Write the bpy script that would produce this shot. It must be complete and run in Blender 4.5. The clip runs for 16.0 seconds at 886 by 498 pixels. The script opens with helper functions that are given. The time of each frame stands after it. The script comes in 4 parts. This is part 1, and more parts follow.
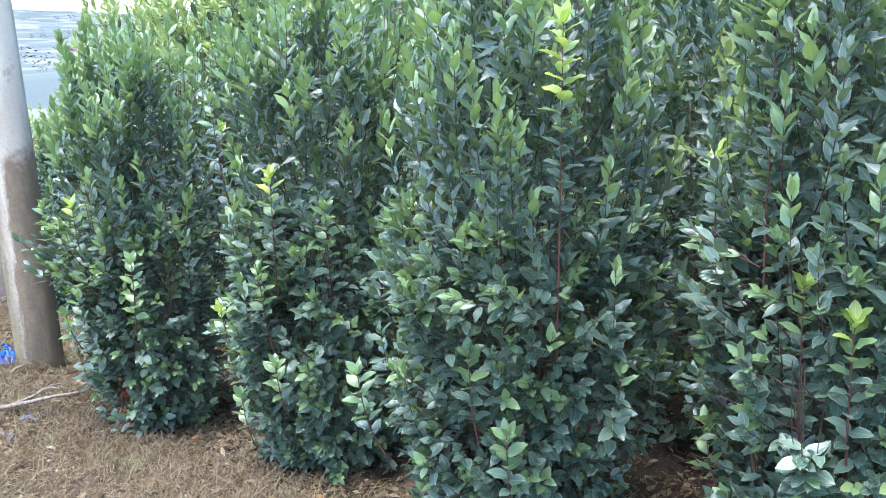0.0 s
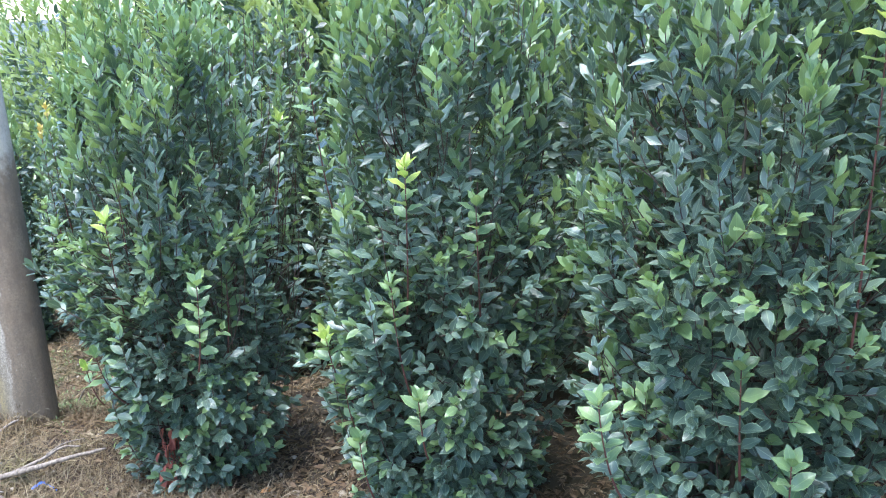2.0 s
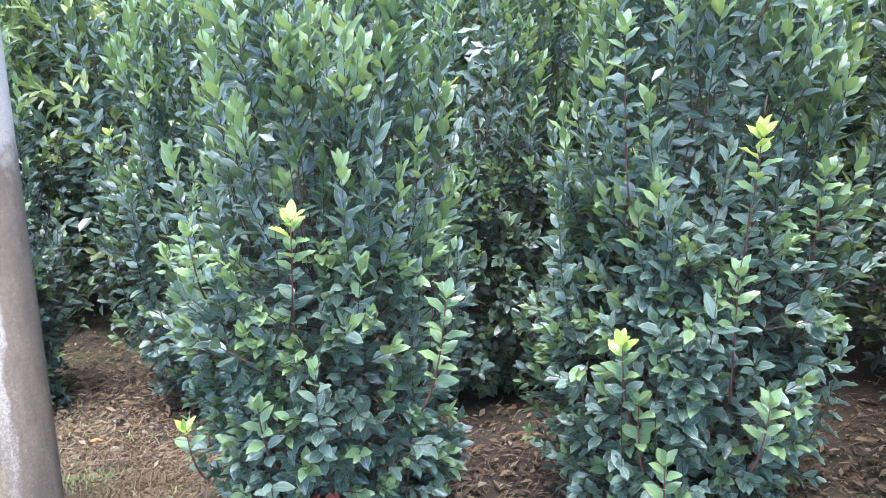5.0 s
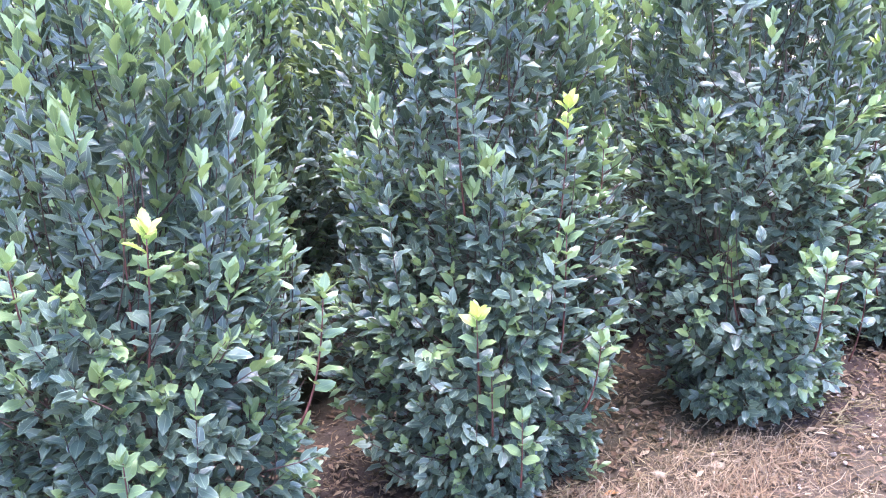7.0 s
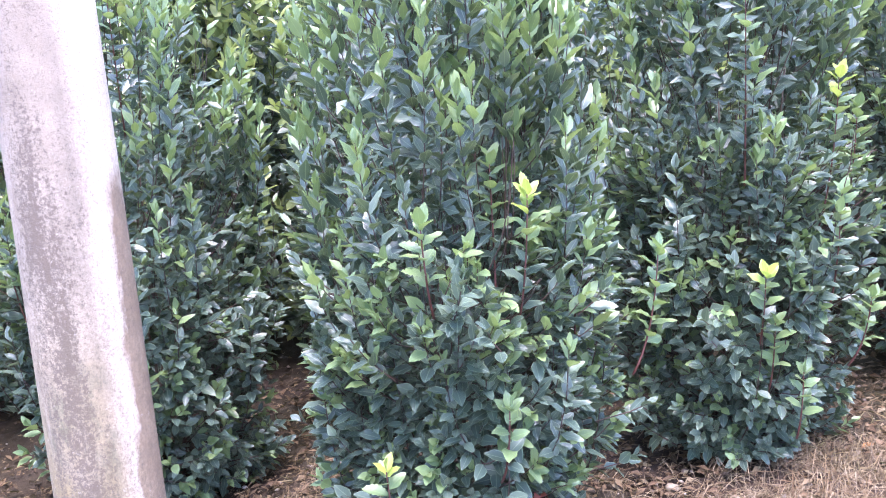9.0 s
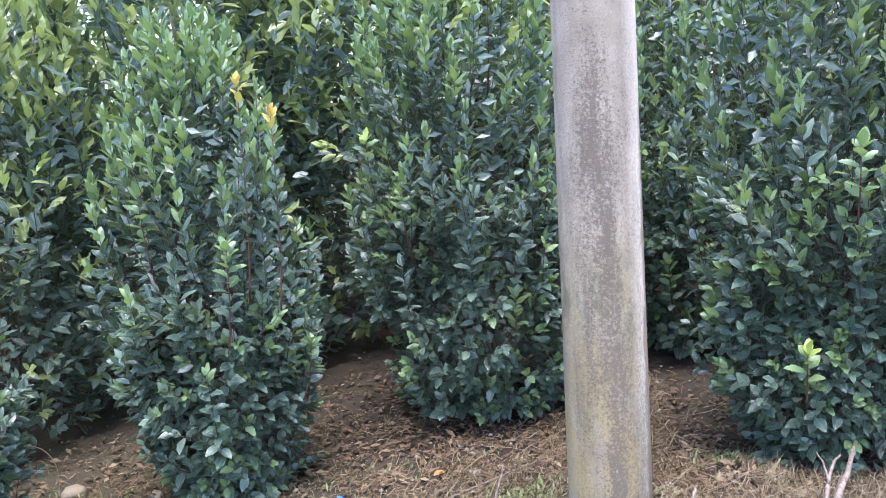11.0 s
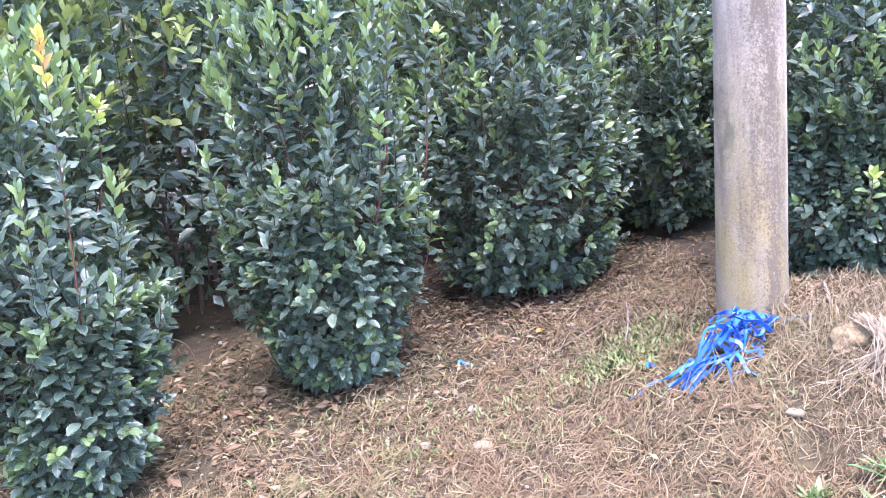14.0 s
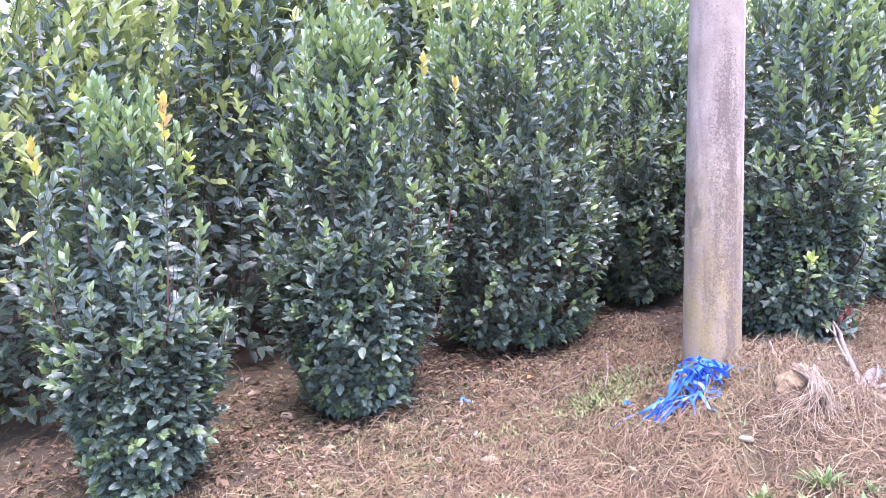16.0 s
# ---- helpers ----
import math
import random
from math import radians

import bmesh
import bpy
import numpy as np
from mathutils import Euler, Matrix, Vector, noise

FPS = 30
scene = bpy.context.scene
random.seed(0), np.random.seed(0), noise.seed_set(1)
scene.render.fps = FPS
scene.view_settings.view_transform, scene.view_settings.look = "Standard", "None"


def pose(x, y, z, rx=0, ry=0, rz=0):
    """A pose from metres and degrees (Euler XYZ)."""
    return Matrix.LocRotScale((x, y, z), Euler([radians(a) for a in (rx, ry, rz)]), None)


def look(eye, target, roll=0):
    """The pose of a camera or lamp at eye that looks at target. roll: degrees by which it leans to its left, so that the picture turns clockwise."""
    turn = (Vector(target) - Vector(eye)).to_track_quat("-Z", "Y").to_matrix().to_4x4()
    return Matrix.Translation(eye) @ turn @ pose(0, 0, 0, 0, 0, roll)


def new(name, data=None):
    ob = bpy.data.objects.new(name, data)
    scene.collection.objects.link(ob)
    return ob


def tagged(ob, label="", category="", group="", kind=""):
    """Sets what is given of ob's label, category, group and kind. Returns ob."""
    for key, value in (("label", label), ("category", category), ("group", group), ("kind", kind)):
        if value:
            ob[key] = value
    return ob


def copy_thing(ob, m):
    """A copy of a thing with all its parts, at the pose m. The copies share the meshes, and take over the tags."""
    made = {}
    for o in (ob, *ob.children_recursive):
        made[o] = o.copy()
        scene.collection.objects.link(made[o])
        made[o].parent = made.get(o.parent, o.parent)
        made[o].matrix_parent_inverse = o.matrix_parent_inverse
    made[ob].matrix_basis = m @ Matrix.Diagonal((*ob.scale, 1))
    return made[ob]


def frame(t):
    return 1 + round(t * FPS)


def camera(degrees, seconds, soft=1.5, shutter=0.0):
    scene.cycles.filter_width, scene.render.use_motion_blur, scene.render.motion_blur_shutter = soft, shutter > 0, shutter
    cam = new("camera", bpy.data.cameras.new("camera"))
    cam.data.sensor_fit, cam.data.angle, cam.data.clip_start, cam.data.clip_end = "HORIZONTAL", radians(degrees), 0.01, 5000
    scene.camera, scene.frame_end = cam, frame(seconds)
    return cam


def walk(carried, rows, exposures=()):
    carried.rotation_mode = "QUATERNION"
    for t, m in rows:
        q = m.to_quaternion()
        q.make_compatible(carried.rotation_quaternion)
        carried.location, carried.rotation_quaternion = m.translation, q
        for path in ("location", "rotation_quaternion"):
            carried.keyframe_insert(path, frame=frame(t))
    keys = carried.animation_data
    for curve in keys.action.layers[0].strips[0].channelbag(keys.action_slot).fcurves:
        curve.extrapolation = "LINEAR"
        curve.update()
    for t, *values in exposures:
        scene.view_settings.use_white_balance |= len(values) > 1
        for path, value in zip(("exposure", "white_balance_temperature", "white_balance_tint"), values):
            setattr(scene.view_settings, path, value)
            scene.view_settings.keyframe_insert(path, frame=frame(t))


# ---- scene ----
cam = camera(53.51, 16.0, soft=1.0)
PATH = [
    (0, (5.418, 0.387, 1.907), (3.624, 1.127, 1.425), -1.07),
    (0.5, (5.229, 0.158, 1.889), (3.450, 0.936, 1.411), -1.13),
    (1, (5.012, 0.019, 1.858), (3.250, 0.841, 1.390), -2.07),
    (1.5, (4.699, -0.086, 1.852), (2.970, 0.814, 1.404), -2.45),
    (2, (4.469, -0.247, 1.790), (2.805, 0.751, 1.306), -2.39),
    (2.5, (4.267, -0.402, 1.779), (2.671, 0.684, 1.257), -2.55),
    (3, (3.951, -0.504, 1.725), (2.396, 0.632, 1.183), -2.78),
    (3.5, (3.690, -0.645, 1.735), (2.194, 0.568, 1.197), -2.51),
    (3.7, (3.599, -0.729, 1.719), (2.134, 0.529, 1.195), -2.16),
    (5.8, (2.298, -1.504, 1.531), (1.596, 0.323, 1.118), -0.24),
    (6, (2.229, -1.501, 1.488), (1.663, 0.378, 1.099), -0.61),
    (6.5, (2.059, -1.493, 1.485), (1.803, 0.449, 1.082), -1.59),
    (7, (1.888, -1.628, 1.501), (1.762, 0.327, 1.101), -1.87),
    (7.5, (1.744, -1.780, 1.502), (1.596, 0.172, 1.090), -2.16),
    (8, (1.573, -1.798, 1.490), (1.395, 0.152, 1.080), -4.57),
    (8.2, (1.475, -1.795, 1.471), (1.286, 0.155, 1.066), -5.05),
    (10.3, (0.222, -2.307, 1.372), (0.164, -0.329, 1.089), -2.10),
    (10.5, (0.111, -2.388, 1.352), (0.021, -0.411, 1.065), -2.35),
    (11, (-0.124, -2.542, 1.326), (-0.363, -0.584, 0.995), -4.17),
    (11.5, (-0.311, -2.546, 1.303), (-0.608, -0.596, 0.969), -5.74),
    (12, (-0.549, -2.589, 1.257), (-0.759, -0.627, 0.932), -6.02),
    (12.5, (-0.866, -2.707, 1.203), (-0.977, -0.731, 0.912), -2.43),
    (13, (-1.109, -2.660, 1.112), (-1.169, -0.680, 0.836), -2.37),
    (13.5, (-1.318, -2.670, 1.127), (-1.175, -0.698, 0.824), -4.28),
    (14, (-1.621, -2.844, 1.074), (-1.285, -0.918, 0.652), -5.47),
    (14.5, (-1.750, -3.076, 1.038), (-1.355, -1.175, 0.561), -5.73),
    (15, (-1.811, -3.316, 1.019), (-1.321, -1.432, 0.560), -5.81),
    (15.5, (-1.860, -3.368, 1.047), (-1.316, -1.474, 0.703), -3.64),
    (16, (-2.042, -3.445, 1.044), (-1.579, -1.513, 0.817), -1.57),
]
walk(cam, [(t, look(eye, goal, roll)) for t, eye, goal, roll in PATH],
     exposures=[(0, 2.88, 6030, 12), (1, 2.80, 6010, 12), (2, 2.80, 5900, 11), (2.5, 2.78, 5880, 10), (3.0, 3.07, 5780, 9), (3.5, 3.11, 5750, 9), (6, 3.33, 6020, 30), (6.5, 3.68, 5800, 34), (7.0, 3.49, 5820, 38), (7.5, 3.33, 5840, 40), (8, 3.39, 5880, 37), (10.5, 3.19, 6230, 36), (11, 2.78, 6000, 22), (12, 3.07, 6080, 26), (12.5, 3.12, 6220, 30), (13, 3.30, 6290, 36), (13.5, 3.36, 6200, 36), (14.5, 3.36, 5860, 28), (15.0, 3.26, 5700, 24), (15.5, 3.14, 5560, 27), (16, 3.26, 6080, 45)])

# ---- world and light: thin bright overcast, the sun's glow behind the hedge ----
SUN_DIR = Vector((0.06, -0.28, 0.955)).normalized()
world = bpy.data.worlds.new("overcast_sky")
scene.world = world
world.use_nodes = True
wn = world.node_tree.nodes
sky = wn.new("ShaderNodeTexSky")
sky.sky_type = "NISHITA"
sky.sun_disc = False
sky.sun_elevation = math.asin(SUN_DIR.z)
sky.sun_rotation = math.atan2(SUN_DIR.x, SUN_DIR.y)
sky.dust_density = 0.8
sky.air_density = 1.2
sky.ozone_density = 1.0
wn["Background"].inputs["Strength"].default_value = 0.112
world.node_tree.links.new(sky.outputs["Color"], wn["Background"].inputs["Color"])
sun_data = bpy.data.lights.new("sun", "SUN")
sun_data.energy = 1.6
sun_data.angle = radians(38)
sun_data.color = (1.0, 0.965, 0.91)
sun = new("sun", sun_data)
sun.matrix_world = look(SUN_DIR * 50, (0, 0, 0))


# ---- materials ----
def material(name):
    m = bpy.data.materials.new(name)
    m.use_nodes = True
    nt = m.node_tree
    b = nt.nodes["Principled BSDF"]
    return m, nt, b


def node(nt, kind, **values):
    n = nt.nodes.new(kind)
    for key, value in values.items():
        n.inputs[key].default_value = value
    return n


def ramp(nt, source, stops):
    r = nt.nodes.new("ShaderNodeValToRGB")
    while len(r.color_ramp.elements) < len(stops):
        r.color_ramp.elements.new(0.5)
    for e, (p, c) in zip(r.color_ramp.elements, stops):
        e.position, e.color = p, (*c, 1)
    nt.links.new(source, r.inputs["Fac"])
    return r.outputs["Color"]


def mix(nt, fac, a, b, blend="MIX"):
    n = nt.nodes.new("ShaderNodeMix")
    n.data_type, n.blend_type = "RGBA", blend
    for value, slot in ((fac, n.inputs[0]), (a, n.inputs[6]), (b, n.inputs[7])):
        if hasattr(value, "is_linked"):
            nt.links.new(value, slot)
        elif isinstance(value, (int, float)):
            slot.default_value = value
        else:
            slot.default_value = (*value, 1)
    return n.outputs[2]


def maths(nt, op, a, b=0.0, c=0.0):
    n = nt.nodes.new("ShaderNodeMath")
    n.operation = op
    for value, slot in zip((a, b, c), n.inputs):
        if hasattr(value, "is_linked"):
            nt.links.new(value, slot)
        else:
            slot.default_value = value
    return n.outputs[0]


def coords(nt, kind="Object", scale=(1, 1, 1)):
    tc = nt.nodes.new("ShaderNodeTexCoord")
    mp = nt.nodes.new("ShaderNodeMapping")
    mp.inputs["Scale"].default_value = scale
    nt.links.new(tc.outputs[kind], mp.inputs["Vector"])
    return mp.outputs["Vector"]


def noisy(nt, vector, scale, detail=4.0, rough=0.55):
    n = node(nt, "ShaderNodeTexNoise", Scale=scale, Detail=detail, Roughness=rough)
    if vector is not None:
        nt.links.new(vector, n.inputs["Vector"])
    return n.outputs["Fac"]


def bump(nt, b, height, strength, distance):
    n = node(nt, "ShaderNodeBump", Strength=strength, Distance=distance)
    nt.links.new(height, n.inputs["Height"])
    nt.links.new(n.outputs["Normal"], b.inputs["Normal"])


def leaf_material(name, stops, rim, gloss, see_through, single=False, rim_amount=0.75, coat=0.30):
    """A leaf: colour varies from leaf to leaf, with a pale midrib and rim, a waxy gloss and some light passing through."""
    m, nt, b = material(name)
    if single:
        info = nt.nodes.new("ShaderNodeObjectInfo")
        chance = info.outputs["Random"]
    else:
        geo = nt.nodes.new("ShaderNodeNewGeometry")
        chance = geo.outputs["Random Per Island"]
    base = ramp(nt, chance, stops)
    uv = nt.nodes.new("ShaderNodeUVMap")
    sep = nt.nodes.new("ShaderNodeSeparateXYZ")
    nt.links.new(uv.outputs["UV"], sep.inputs[0])
    across = maths(nt, "ABSOLUTE", maths(nt, "SUBTRACT", sep.outputs["Y"], 0.5))
    rib = maths(nt, "LESS_THAN", across, 0.03)
    edge = maths(nt, "MULTIPLY", maths(nt, "GREATER_THAN", across, 0.44), rim_amount)
    vein = maths(nt, "PINGPONG", maths(nt, "ADD", maths(nt, "MULTIPLY", sep.outputs["X"], 9.0), maths(nt, "MULTIPLY", across, -6.0)), 0.5)
    fine = noisy(nt, coords(nt, "Object"), 60.0)
    col = mix(nt, maths(nt, "MULTIPLY", rib, 0.55), base, rim)
    col = mix(nt, edge, col, rim)
    col = mix(nt, maths(nt, "MULTIPLY", fine, 0.25), col, (0.09, 0.14, 0.085))
    nt.links.new(col, b.inputs["Base Color"])
    rough = maths(nt, "ADD", gloss, maths(nt, "MULTIPLY", fine, 0.16))
    nt.links.new(rough, b.inputs["Roughness"])
    b.inputs["Specular IOR Level"].default_value = 0.3 + 0.8 * coat
    b.inputs["Coat Weight"].default_value = coat
    b.inputs["Coat Roughness"].default_value = 0.24
    bump(nt, b, vein, 0.25, 0.004)
    tr = nt.nodes.new("ShaderNodeBsdfTranslucent")
    lit = mix(nt, 0.5, col, (0.30, 0.44, 0.08))
    nt.links.new(lit, tr.inputs["Color"])
    ms = nt.nodes.new("ShaderNodeMixShader")
    ms.inputs[0].default_value = see_through
    nt.links.new(b.outputs[0], ms.inputs[1])
    nt.links.new(tr.outputs[0], ms.inputs[2])
    nt.links.new(ms.outputs[0], nt.nodes["Material Output"].inputs["Surface"])
    return m


MATURE = [(0.0, (0.033, 0.059, 0.051)), (0.5, (0.060, 0.099, 0.083)), (0.85, (0.088, 0.135, 0.108)), (1.0, (0.122, 0.171, 0.122))]
# colour of fresh growth, also used to paint sky light on bush tops
FRESH_LIT = [(0.0, (0.100, 0.170, 0.092)), (0.5, (0.150, 0.235, 0.108)), (1.0, (0.210, 0.295, 0.118))]
YOUNG = [(0.0, (0.24, 0.36, 0.08)), (0.5, (0.33, 0.44, 0.095)), (1.0, (0.44, 0.48, 0.11))]
AMBER = [(0.0, (0.58, 0.26, 0.07)), (0.3, (0.60, 0.40, 0.09)), (1.0, (0.56, 0.52, 0.10))]
LEAF_MATS = [leaf_material("laurel_leaf", MATURE, (0.24, 0.32, 0.20), 0.30, 0.15),
             leaf_material("fresh_lit_laurel_leaf", FRESH_LIT, (0.26, 0.38, 0.14), 0.30, 0.28),
             leaf_material("young_laurel_leaf", YOUNG, (0.60, 0.70, 0.20), 0.38, 0.35),
             leaf_material("amber_laurel_leaf", AMBER, (0.70, 0.50, 0.20), 0.40, 0.35)]
# yellow-olive colour for back-row tops, painting in light that shines through them
BACKLIT = [(0.0, (0.175, 0.235, 0.092)), (0.5, (0.285, 0.350, 0.132)), (1.0, (0.400, 0.455, 0.178))]
BACK_MATS = [LEAF_MATS[0], leaf_material("backlit_laurel_leaf", BACKLIT, (0.40, 0.46, 0.20), 0.34, 0.34), LEAF_MATS[2], LEAF_MATS[3]]
SINGLE_MATS = [leaf_material("single_leaf", MATURE, (0.24, 0.32, 0.20), 0.30, 0.15, True),
               leaf_material("single_fresh_lit_leaf", FRESH_LIT, (0.26, 0.38, 0.14), 0.30, 0.28, True),
               leaf_material("single_young_leaf", YOUNG, (0.60, 0.70, 0.20), 0.38, 0.35, True),
               leaf_material("single_amber_leaf", AMBER, (0.70, 0.50, 0.20), 0.40, 0.35, True)]
WEED_MAT = leaf_material("weed_leaf", [(0.0, (0.105, 0.180, 0.066)), (0.5, (0.17, 0.26, 0.10)), (1.0, (0.25, 0.34, 0.14))], (0.231, 0.294, 0.161), 0.6, 0.2, True, 0.4, 0.0)
DRY_MAT = leaf_material("dry_leaf", [(0.0, (0.050, 0.024, 0.015)), (0.45, (0.098, 0.048, 0.028)), (0.75, (0.160, 0.092, 0.053)), (0.92, (0.21, 0.145, 0.085)), (1.0, (0.30, 0.24, 0.155))], (0.245, 0.164, 0.090), 0.6, 0.1, False, 0.3, 0.0)
RED_DRY_MAT = leaf_material("red_dry_leaf", [(0.0, (0.14, 0.028, 0.024)), (0.6, (0.21, 0.045, 0.036)), (1.0, (0.27, 0.085, 0.06))], (0.22, 0.07, 0.05), 0.6, 0.06, False, 0.3, 0.0)

FALLEN_ORANGE = leaf_material("orange_fallen_leaf", [(0.0, (0.32, 0.13, 0.04)), (1.0, (0.45, 0.20, 0.06))], (0.35, 0.16, 0.06), 0.6, 0.1, True, 0.3, 0.0)


def bark_material(name, dark, light):
    m, nt, b = material(name)
    v = coords(nt, "Object", (1, 1, 0.25))
    n = noisy(nt, v, 90.0, 5.0)
    nt.links.new(ramp(nt, n, [(0.3, dark), (0.7, light)]), b.inputs["Base Color"])
    b.inputs["Roughness"].default_value = 0.65
    bump(nt, b, n, 0.5, 0.002)
    return m


RED_BARK = bark_material("red_shoot_bark", (0.060, 0.021, 0.017), (0.135, 0.046, 0.034))
GREY_BARK = bark_material("grey_stem_bark", (0.05, 0.035, 0.028), (0.15, 0.11, 0.08))
DRIFTWOOD = bark_material("weathered_wood", (0.060, 0.043, 0.031), (0.23, 0.185, 0.145))
DARK_BARK = bark_material("dark_twig_bark", (0.028, 0.017, 0.014), (0.085, 0.048, 0.036))


def between(nt, value, lo, hi):
    n = nt.nodes.new("ShaderNodeMapRange")
    nt.links.new(value, n.inputs["Value"])
    n.inputs["From Min"].default_value, n.inputs["From Max"].default_value = lo, hi
    return n.outputs[0]


def pole_material():
    m, nt, b = material("weathered_concrete")
    v = coords(nt)
    broad = noisy(nt, v, 5.0, 5.0, 0.6)
    blotch = noisy(nt, coords(nt, "Object", (1, 1, 0.45)), 17.0, 6.0, 0.7)
    runs = noisy(nt, coords(nt, "Object", (1, 1, 0.14)), 12.0, 6.0, 0.65)
    speck = noisy(nt, v, 62.0, 6.0, 0.85)
    grit = noisy(nt, v, 190.0, 4.0, 0.7)
    sep = nt.nodes.new("ShaderNodeSeparateXYZ")
    nt.links.new(v, sep.inputs[0])
    x, y, z = sep.outputs[0], sep.outputs[1], sep.outputs[2]
    col = ramp(nt, broad, [(0.3, (0.195, 0.160, 0.122)), (0.5, (0.262, 0.220, 0.172)), (0.7, (0.335, 0.288, 0.232))])
    col = mix(nt, maths(nt, "MULTIPLY", ramp(nt, runs, [(0.46, (0, 0, 0)), (0.66, (1, 1, 1))]), 0.5), col, (0.19, 0.158, 0.132))
    # a brown crust on the hill side, ending in a ragged edge at breast height
    hill = between(nt, maths(nt, "ADD", maths(nt, "MULTIPLY", x, 0.85), maths(nt, "MULTIPLY", y, 0.53)), 0.045, 0.10)
    hill = maths(nt, "ADD", hill, maths(nt, "MULTIPLY", maths(nt, "SUBTRACT", blotch, 0.5), 1.3))
    ragged = maths(nt, "ADD", between(nt, z, 1.42, 1.12), maths(nt, "MULTIPLY", maths(nt, "SUBTRACT", broad, 0.5), 1.8))
    # the side towards +x is painted paler, standing for sky glare on it
    lit_side = between(nt, maths(nt, "ADD", maths(nt, "MULTIPLY", x, 0.94), maths(nt, "MULTIPLY", y, 0.34)), 0.03, 0.09)
    col = mix(nt, maths(nt, "MULTIPLY", lit_side, 0.9), col, mix(nt, broad, (0.50, 0.425, 0.34), (0.66, 0.57, 0.475)))
    crust = ramp(nt, maths(nt, "MULTIPLY", hill, ragged), [(0.22, (0, 0, 0)), (0.48, (1, 1, 1))])
    brown = ramp(nt, maths(nt, "ADD", maths(nt, "MULTIPLY", blotch, 0.6), maths(nt, "MULTIPLY", speck, 0.4)), [(0.34, (0.105, 0.066, 0.038)), (0.50, (0.18, 0.120, 0.073)), (0.62, (0.25, 0.178, 0.115)), (0.72, (0.36, 0.28, 0.20))])
    col = mix(nt, maths(nt, "MULTIPLY", crust, 0.88), col, brown)
    # ochre lichen low on the open side
    open_side = between(nt, maths(nt, "ADD", y, maths(nt, "MULTIPLY", x, 0.9)), 0.04, -0.05)
    patchy = ramp(nt, noisy(nt, coords(nt, "Object", (1, 1, 0.45)), 9.0, 5.0), [(0.32, (0, 0, 0)), (0.54, (1, 1, 1))])
    ochre = maths(nt, "MULTIPLY", maths(nt, "MULTIPLY", between(nt, z, 1.1, 0.35), open_side), patchy)
    col = mix(nt, maths(nt, "MULTIPLY", ochre, 0.80), col, (0.25, 0.190, 0.068))
    mossy = maths(nt, "MULTIPLY", maths(nt, "MULTIPLY", between(nt, maths(nt, "ABSOLUTE", maths(nt, "SUBTRACT", z, 0.72)), 0.22, 0.05), open_side), ramp(nt, blotch, [(0.48, (0, 0, 0)), (0.62, (1, 1, 1))]))
    col = mix(nt, maths(nt, "MULTIPLY", mossy, 0.7), col, (0.085, 0.09, 0.055))
    # a run of dark algae down the open side, broken into grains
    middle = maths(nt, "ADD", 0.006, maths(nt, "MULTIPLY", z, -0.012))
    run = between(nt, maths(nt, "ABSOLUTE", maths(nt, "SUBTRACT", x, middle)), 0.10, 0.01)
    run = maths(nt, "MULTIPLY", maths(nt, "MULTIPLY", run, maths(nt, "LESS_THAN", y, 0.0)), between(nt, z, 2.9, 0.9))
    dense = maths(nt, "ADD", maths(nt, "MULTIPLY", run, 0.13), maths(nt, "MULTIPLY", maths(nt, "SUBTRACT", runs, 0.5), 0.42))
    crumbs = noisy(nt, v, 120.0, 5.0, 0.8)
    grains = ramp(nt, maths(nt, "ADD", maths(nt, "ADD", maths(nt, "MULTIPLY", speck, 0.5), maths(nt, "MULTIPLY", crumbs, 0.5)), dense), [(0.575, (0, 0, 0)), (0.65, (1, 1, 1))])
    col = mix(nt, maths(nt, "MULTIPLY", grains, maths(nt, "SUBTRACT", 0.85, maths(nt, "MULTIPLY", lit_side, 0.6))), col, (0.105, 0.082, 0.066))
    stain = maths(nt, "MULTIPLY", between(nt, z, 1.75, 0.95), ramp(nt, maths(nt, "ADD", maths(nt, "MULTIPLY", runs, 0.5), maths(nt, "MULTIPLY", crumbs, 0.5)), [(0.44, (0, 0, 0)), (0.58, (1, 1, 1))]))
    col = mix(nt, maths(nt, "MULTIPLY", stain, 0.74), col, (0.105, 0.084, 0.058))
    pale = ramp(nt, noisy(nt, v, 42.0, 5.0, 0.85), [(0.62, (0, 0, 0)), (0.70, (1, 1, 1))])
    col = mix(nt, maths(nt, "MULTIPLY", pale, 0.4), col, (0.55, 0.51, 0.47))
    col = mix(nt, maths(nt, "MULTIPLY", ramp(nt, grit, [(0.36, (1, 1, 1)), (0.45, (0, 0, 0))]), 0.5), col, (0.12, 0.10, 0.085))
    nt.links.new(col, b.inputs["Base Color"])
    b.inputs["Roughness"].default_value = 0.92
    bump(nt, b, maths(nt, "ADD", grit, maths(nt, "MULTIPLY", speck, 0.8)), 0.6, 0.003)
    return m


